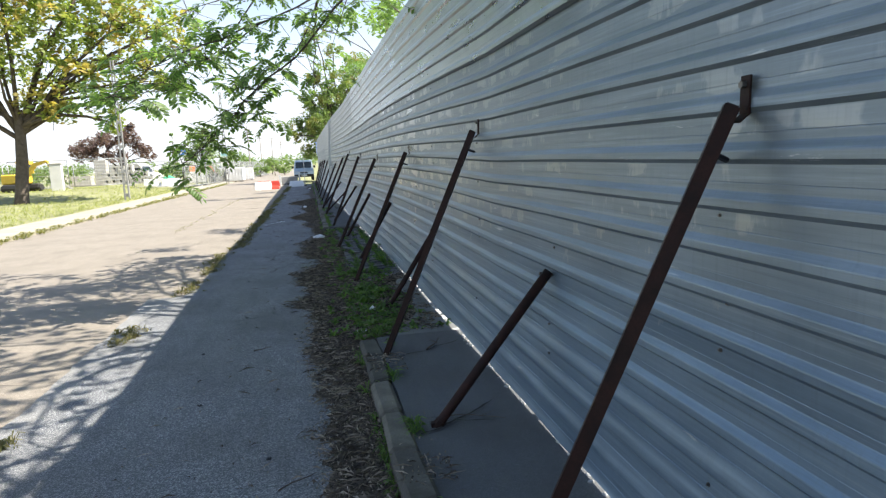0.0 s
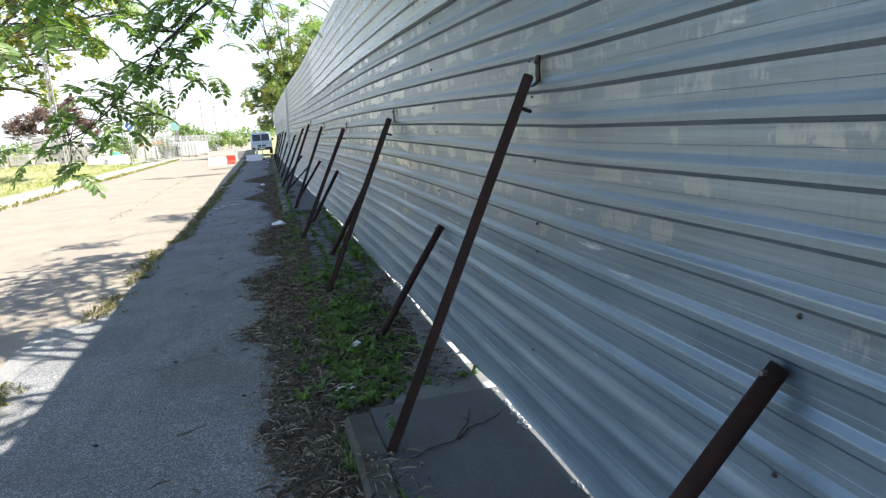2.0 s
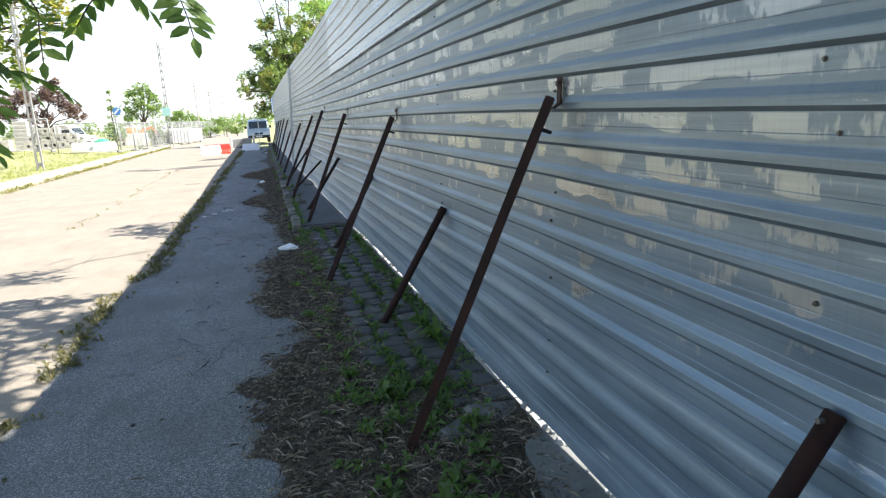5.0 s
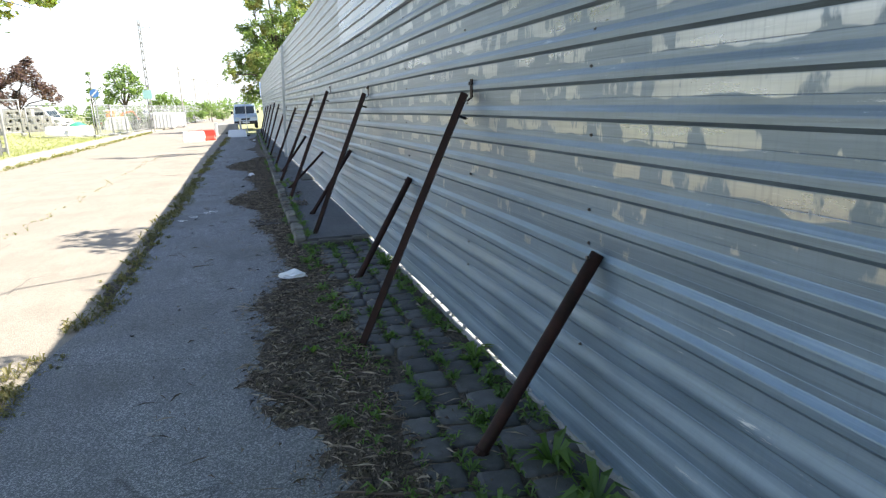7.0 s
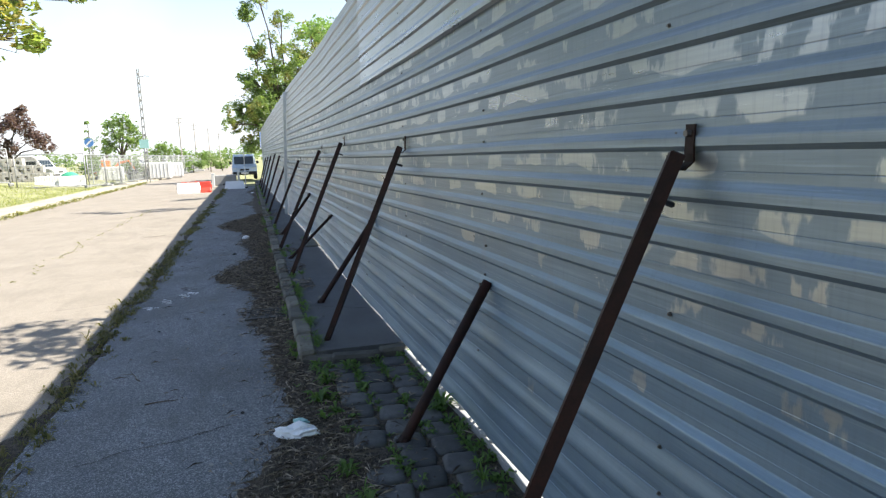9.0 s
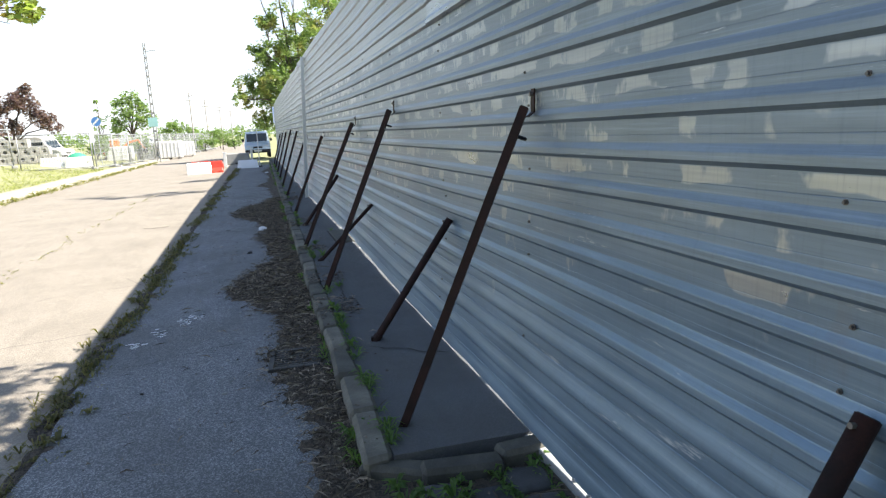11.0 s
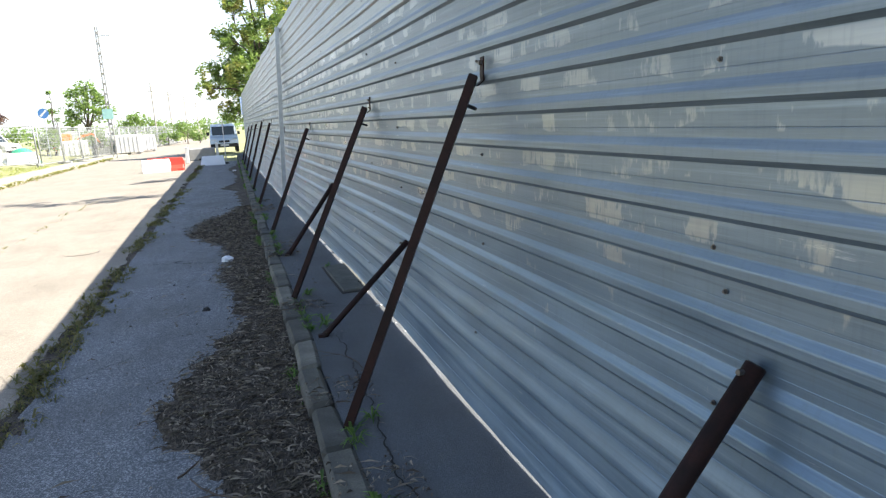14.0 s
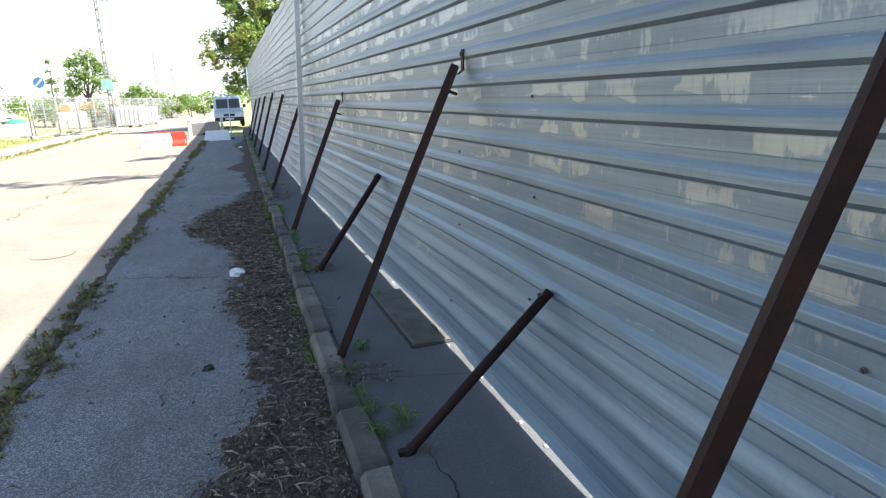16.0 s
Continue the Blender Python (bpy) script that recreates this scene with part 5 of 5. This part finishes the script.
HOLED = holed_block().mesh("hollow_block", CONCRETE)
for row, (x0, count) in enumerate(((-16.6, 7), (-16.4, 6), (-15.9, 3))):
    for i in range(count):
        ob = tagged(new("hollow_block", HOLED), "white hollow concrete block in a stack", "block", "stacked hollow blocks")
        ob.matrix_world = pose(x0 + 0.56 * i + random.uniform(-.02, .02), 59 + random.uniform(-.05, .05), 0.72 + 0.51 * row, 0, 0, random.uniform(-2, 2))
for i, (x, y, sx, h) in enumerate(((-18.2, 58, 1.6, 0.9), (-19.6, 57, 1.2, 1.2), (-17.4, 60.5, 1.0, 2.0))):
    ob = thing("pallet_stack", "pale building blocks stacked on a pallet", "pallet", "pallets of blocks", at=pose(x, y, 0.42))
    part("pallet", Shape().box(0, 0, 0, sx, 1.0, 0.14, 0.01), WOOD_GREY, ob)
    for j in range(int(h / 0.25)):
        part("block_layer", Shape().box(random.uniform(-.02, .02), 0, 0.14 + 0.25 * j, sx * 0.94, 0.92, 0.235, 0.015), CONCRETE, ob)


def barrier(at, material, label, group=""):
    """A plastic road barrier with a tapered body, feet and fork slots."""
    ob = thing("road_barrier", label, "barrier", group, at=at)
    s = Shape()
    prof = ((-0.20, 0.0), (-0.20, 0.12), (-0.10, 0.30), (-0.07, 0.62), (-0.05, 0.66), (0.05, 0.66), (0.07, 0.62), (0.10, 0.30), (0.20, 0.12), (0.20, 0.0))
    n = len(prof)
    xs = (-0.72, -0.70, -0.02, 0.02, 0.70, 0.72)
    k = (0.96, 1, 1, 1, 1, 0.96)
    s.add([(x, p * q, z * q) for x, q in zip(xs, k) for p, z in prof], [(i * n + j, i * n + (j + 1) % n, (i + 1) * n + (j + 1) % n, (i + 1) * n + j) for i in range(5) for j in range(n)] + [tuple(range(n)), tuple(range(6 * n - 1, 5 * n - 1, -1))])
    part("body", s, material, ob)
    for x in (-0.36, 0.36):
        part("foot", Shape().box(x, 0, -0.01, 0.22, 0.44, 0.09, 0.02), material, ob)
        part("lug", Shape().box(x * 2.04, 0, 0.2, 0.06, 0.09, 0.3, 0.015), material, ob)
    part("filler_cap", Shape().tube([(0, 0, 0.65), (0, 0, 0.69)], 0.05, 10), material, ob)
    return ob


barrier(pose(-2.86, 41.6, -0.03, 0, 0, 4) @ Matrix.Diagonal((0.68, 0.9, 0.74, 1)), WHITE_PLASTIC, "white plastic road barrier standing across the road")
barrier(pose(-2.55, 42.0, -0.03, 0, 0, -3) @ Matrix.Diagonal((0.9, 0.9, 0.78, 1)), RED_PLASTIC, "red plastic road barrier standing behind the white one")
barrier(pose(-10.8, 55, 0.10, 0, 0, 3), WHITE_PLASTIC, "white plastic barrier standing by the mesh fence", "yard barriers")
barrier(pose(-12.2, 55.2, 0.16, 0, 0, -4), WHITE_PLASTIC, "white plastic barrier standing by the mesh fence", "yard barriers")
barrel = thing("green_tarpaulin_heap", "heap of sand under a green tarpaulin", "heap", at=pose(-11.6, 58, 0.1))
hs = Shape()
hn = 14
hs.add([(math.cos(2 * math.pi * i / hn) * 0.9 * r * (1 + .15 * wob(i, 1.7)), math.sin(2 * math.pi * i / hn) * 0.6 * r, h) for r, h in ((1.0, 0), (0.85, 0.4), (0.5, 0.75), (0.15, 0.9)) for i in range(hn)],
       [(a * hn + i, a * hn + (i + 1) % hn, (a + 1) * hn + (i + 1) % hn, (a + 1) * hn + i) for a in range(3) for i in range(hn)] + [tuple(range(3 * hn, 4 * hn))])
part("tarpaulin", hs, GREEN_PLASTIC, barrel, smooth=True)
for i, (x, y, sx, sz) in enumerate(((-7.2, 67.5, 1.7, 1.3), (-9.1, 69, 1.6, 1.3), (-6.6, 72, 1.5, 1.2), (-10.8, 67, 1.9, 1.1))):
    ob = thing("site_container", "white site container with a ribbed side", "container", "white site containers", at=pose(x, y, 0.0, 0, 0, 3 * i))
    part("body", Shape().box(0, 0, 0.08, sx, 1.5, sz, 0.05), WHITE, ob)
    for j in range(6):
        part("rib", Shape().box(-sx / 2 + sx * (j + 0.5) / 6, -0.76, 0.16, 0.06, 0.03, sz - 0.2, 0.008), WHITE, ob)
    for j in (-1, 1):
        part("skid", Shape().box(j * sx * 0.35, 0, 0.0, 0.14, 1.4, 0.085, 0.01), CONCRETE_GREY, ob)


def digger(at, paint, label):
    """A small excavator: tracks, house, cab, boom, stick and bucket."""
    ob = thing("excavator", label, "excavator", at=at)
    for y in (-0.65, 0.65):
        part("track", Shape().tube([(-0.9, y, 0.28), (-0.75, y, 0.28), (0.75, y, 0.28), (0.9, y, 0.28)], [0.2, 0.28, 0.28, 0.2], 8), RUBBER, ob)
    part("house", Shape().box(-0.35, 0, 0.55, 1.3, 1.3, 0.65, 0.08), paint, ob)
    cab = part("cab", Shape().box(0.1, 0.3, 1.2, 0.85, 0.7, 0.85, 0.08), paint, ob)
    part("window", Shape().box(0.1, 0.3, 1.32, 0.88, 0.56, 0.5, 0.03), GLASS_DARK, cab)
    part("boom", Shape().tube([(0.5, -0.25, 0.9), (1.3, -0.25, 1.75), (2.2, -0.25, 1.95)], [0.15, 0.16, 0.1], 4, math.pi / 4), paint, ob)
    part("stick", Shape().tube([(2.2, -0.25, 1.95), (2.75, -0.25, 1.0)], [0.1, 0.08], 4, math.pi / 4), paint, ob)
    part("bucket", Shape().tube([(2.75, -0.5, 0.85), (2.75, 0.0, 0.85)], 0.25, 7), IRON, ob)


digger(pose(-11.2, 67, 0.05, 0, 0, 8) @ Matrix.Scale(0.8, 4), ORANGE, "orange excavator with its arm raised in the yard")
digger(pose(-18.6, 47.5, 0.45, 0, 0, -20), YELLOW, "yellow excavator behind the mesh fence")
for x, y, z in ((-15.6, 45.0, 0.45),):
    ob = thing("white_pillar", "broad white painted gate pillar behind the mesh fence", "pillar", at=pose(x, y, z))
    part("shaft", Shape().box(0, 0, 0, 0.7, 0.3, 1.7, 0.02), WHITE, ob)
    part("cap", Shape().box(0, 0, 1.7, 0.78, 0.36, 0.07, 0.015), CONCRETE, ob)


def car(name, label, at, paint, w=1.70, length=4.1, h=1.80, rack=True, group=""):
    """A delivery van, its front towards -y."""
    ob = thing(name, label, "van", group, at=at)
    side = ((0.05, 0.36), (0.0, 0.55), (0.03, 0.80), (0.20, 0.95), (0.82, 1.06), (1.32, h - 0.14), (1.6, h - 0.02), (length - 0.3, h), (length - 0.04, h - 0.1), (length, 0.9), (length, 0.36))
    n = len(side)
    s = Shape()
    rings = ((-w / 2, 0.93, 0.05), (-w / 2 + 0.02, 1, 0), (-w / 2 + 0.14, 1, 0), (w / 2 - 0.14, 1, 0), (w / 2 - 0.02, 1, 0), (w / 2, 0.93, 0.05))
    v = []
    for x, q, c in rings:
        for y, z in side:
            tuck = (0.13 * max(0, (z - 0.95) / (h - 0.95))) * (1 if abs(x) > w / 2 - 0.1 else 0.4)
            v.append((x - math.copysign(tuck, x), length / 2 + (y - length / 2) * (q if c else 1), 0.36 + (z - 0.36) * (0.985 if c else 1)))
    s.add(v, [(i * n + j, i * n + (j + 1) % n, (i + 1) * n + (j + 1) % n, (i + 1) * n + j) for i in range(len(rings) - 1) for j in range(n)] + [tuple(range(n)), tuple(range(len(v) - 1, len(v) - n - 1, -1))])
    part("body", s, paint, ob)
    lean = math.degrees(math.atan2(0.5, h - 0.14 - 1.06))
    part("windscreen", Shape().box(0, 0, 0, w - 0.34, 0.02, 0.70, 0.008, pose(0, 0.85, 1.09, -lean)), GLASS_DARK, ob)
    part("bumper", Shape().box(0, 0.05, 0.34, w - 0.04, 0.18, 0.24, 0.05), RUBBER, ob, "black plastic bumper")
    part("grille", Shape().box(0, 0.012, 0.64, 0.62, 0.03, 0.13, 0.01), RUBBER, ob)
    part("number_plate", Shape().box(0, -0.05, 0.42, 0.5, 0.012, 0.11, 0.003), WHITE, ob)
    for x in (-1, 1):
        part("headlight", Shape().box(x * (w / 2 - 0.24), 0.055, 0.66, 0.32, 0.06, 0.19, 0.03), GALV, ob, "clear headlight")
        part("mirror", Shape().box(x * (w / 2 + 0.08), 1.0, 1.1, 0.17, 0.1, 0.2, 0.03), RUBBER, ob)
        part("side_window", Shape().box(x * (w / 2 - 0.055), 1.75, 1.08, 0.02, 0.95, 0.46, 0.008), GLASS_DARK, ob)
        for y in (0.75, length - 0.75):
            wh = part("wheel", Shape().tube([(x * (w / 2 - 0.2), y, 0.3), (x * (w / 2 - 0.01), y, 0.3)], 0.3, 18), RUBBER, ob)
            part("hub", Shape().tube([(x * (w / 2 - 0.01), y, 0.3), (x * (w / 2 + 0.005), y, 0.3)], 0.18, 12), GALV, wh)
    if rack:
        for y in (1.8, 2.6, 3.4):
            part("rack_bar", Shape().tube([(-0.62, y, h - 0.01), (-0.6, y, h + 0.12), (0.6, y, h + 0.12), (0.62, y, h - 0.01)], 0.018, 6), GALV, ob)
    return ob


car("parked_van", "pale silver-blue delivery van with a roof rack parked on the path", pose(-0.45, 57.6, -0.03, 0, 0, 1), SILVER)
car("yard_van", "white van parked inside the building yard", pose(-13.6, 64, 0.25, 0, 0, 75), WHITE, 1.8, 4.8, 1.95, False, "vans in the yard")
car("yard_van", "white van parked inside the building yard", pose(-8.6, 76, 0.0, 0, 0, 80), WHITE, 1.8, 4.8, 1.9, False, "vans in the yard")

# ---- the road's far end ----
ramp = thing("ramp_plate", "pale grey sheet propped up at the end of the path", "ramp", at=pose(-0.87, 43.5, 0.0))
part("plate", Shape().add([(-0.50, 0, 0.0), (0.50, 0, 0.0), (0.43, 0.75, 0.36), (-0.43, 0.75, 0.36), (-0.50, 0.03, -0.02), (0.50, 0.03, -0.02), (0.43, 0.78, 0.33), (-0.43, 0.78, 0.33)],
                          [(0, 1, 2, 3), (7, 6, 5, 4), (0, 4, 5, 1), (2, 6, 7, 3), (1, 5, 6, 2), (0, 3, 7, 4)]), WHITE, ramp)
part("support", Shape().box(0, 0.7, -0.02, 0.8, 0.08, 0.34, 0.01), WOOD_GREY, ramp)
for x, y, h, w in ((-2.05, 47, 0.72, 0.16), (-0.72, 47.6, 0.85, 0.12)):
    ob = thing("white_post", "short white painted post at the road closure", "post", "white posts", at=pose(x, y, -0.03))
    part("shaft", Shape().box(0, 0, 0, w, w, h, 0.015), WHITE, ob)
    part("cap", Shape().box(0, 0, h, w * 1.1, w * 1.1, 0.03, 0.008), WHITE, ob)
blk = thing("concrete_barrier", "grey concrete block across the closed road", "barrier", at=pose(-1.5, 49.5, -0.03))
part("body", Shape().box(0, 0, 0, 1.25, 0.5, 0.6, 0.04), CONCRETE_GREY, blk)
# thin black plate on the face paints a shaded slot; nothing is cut out
part("slot_shade", Shape().box(0, -0.252, 0.0, 0.3, 0.01, 0.1), RUBBER, blk)
ob = thing("thin_pole", "thin white marker pole beside the ramp", "pole", at=pose(-0.33, 44, 0.0))
part("shaft", Shape().tube([(0, 0, -0.1), (0.01, 0, 1.85)], 0.022, 8), WHITE, ob)
part("foot", Shape().tube([(0, 0, 0.0), (0, 0, 0.06)], [0.12, 0.08], 10), RUBBER, ob)
sg = thing("parking_sign", "blue parking sign with a white letter at the fence end", "sign", at=pose(0.955, 52.25, 0.0, 0, 0, 4))
part("post", Shape().tube([(0, 0.03, -0.1), (0, 0.03, 3.15)], 0.03, 8), GALV, sg)
pl = part("plate", Shape().box(0, 0, 2.15, 0.62, 0.02, 0.95, 0.006), BLUE_SIGN, sg)
txt = bpy.data.curves.new("letter", "FONT")
txt.body, txt.size, txt.extrude, txt.align_x = "P", 0.72, 0.002, "CENTER"
txt.materials.append(WHITE)
lt = new("letter", txt)
lt.parent, lt.matrix_local = pl, pose(0, -0.014, 2.38, 90)
part("border", Shape().box(0, -0.011, 2.17, 0.56, 0.004, 0.02).box(0, -0.011, 3.06, 0.56, 0.004, 0.02).box(-0.28, -0.011, 2.17, 0.02, 0.004, 0.91).box(0.28, -0.011, 2.17, 0.02, 0.004, 0.91), WHITE, pl)

np_ = thing("no_parking_sign", "round blue traffic sign on a grey post by the mesh fence", "sign", at=pose(-10.75, 60.4, 0.1))
part("post", Shape().tube([(0, 0.04, -0.2), (0, 0.04, 3.2)], 0.032, 8), GALV, np_)
dsk = part("disc", Shape().tube([(0, 0, 2.85), (0, 0.02, 2.85)], 0.30, 28), BLUE_SIGN, np_)
part("stripe", Shape().box(0, -0.004, 0, 0.1, 0.004, 0.5, 0, pose(0, 0, 0, 0, 45) @ pose(0, 0, -0.25)).add([], []), WHITE, dsk).location = (0, 0, 2.85)


def lattice_pole(x, y, h, label, sign=False):
    """A tapered concrete pole with ladder-like openings."""
    ob = thing("utility_pole", label, "pole", "utility poles", at=pose(x, y, -0.1))
    for s in (-1, 1):
        part("leg", Shape().add([(s * (0.11 - 0.05 * t) + dx, dy * (1 - .4 * t), h * t) for t in (0, 1) for dx, dy in ((-.03, -.07), (.03, -.07), (.03, .07), (-.03, .07))], [(0, 1, 5, 4), (1, 2, 6, 5), (2, 3, 7, 6), (3, 0, 4, 7), (4, 5, 6, 7)]), POLE_GREY, ob)
    for i in range(int(h / 0.62)):
        t = (i + 0.5) * 0.62 / h
        part("rung", Shape().box(0, 0, h * t, 2 * (0.11 - 0.05 * t), 0.1, 0.16, 0.01), POLE_GREY, ob)
    part("lamp_arm", Shape().tube([(0, 0, h * 0.93), (0.5, -0.05, h * 0.94), (0.75, -0.05, h * 0.935)], 0.025, 6), POLE_GREY, ob)
    if sign:
        part("sign_plate", Shape().box(-0.05, -0.14, 2.55, 0.62, 0.02, 0.62, 0.005), CYAN_SIGN, ob, "turquoise square sign plate")
    return ob


lattice_pole(-7.3, 61.5, 8.2, "tall slender concrete pole with ladder openings and a small lamp arm", True)
lattice_pole(-9.35, 36.2, 7.2, "concrete pole with ladder openings beside the grass verge")
for x, y, h in ((-8.9, 105, 7.6), (-8.0, 118, 7.2), (-7.2, 140, 7.4), (-6.4, 165, 7.4)):
    ob = thing("wooden_pole", "weathered wooden power pole far down the road", "pole", "wooden power poles", at=pose(x, y, -0.1))
    part("shaft", Shape().tube([(0, 0, 0), (0, 0, h)], [0.10, 0.07], 8), WOOD_GREY, ob)
    for z in (0.93, 0.86):
        part("crossarm", Shape().box(0, 0, h * z, 0.9, 0.1, 0.1, 0.01), WOOD_GREY, ob)
    for i in (-1, 0, 1):
        part("insulator", Shape().tube([(0.38 * i, 0, h * 0.93 + 0.1), (0.38 * i, 0, h * 0.93 + 0.26)], [0.05, 0.03], 6), WHITE, ob)


# two rusty stakes behind the fence
for x, y, h in ((1.75, 21.5, 3.55), (1.75, 24.0, 3.5)):
    ob = thing("stake", "dark steel stake sticking up behind the fence", "stake", "stakes behind the fence", at=pose(x, y, 0))
    part("shaft", Shape().tube([(0, 0, -0.1), (0, 0, h)], 0.05, 6), RUST, ob)
    part("cap", Shape().tube([(0, 0, h), (0, 0, h + 0.02)], 0.056, 6), RUST, ob)
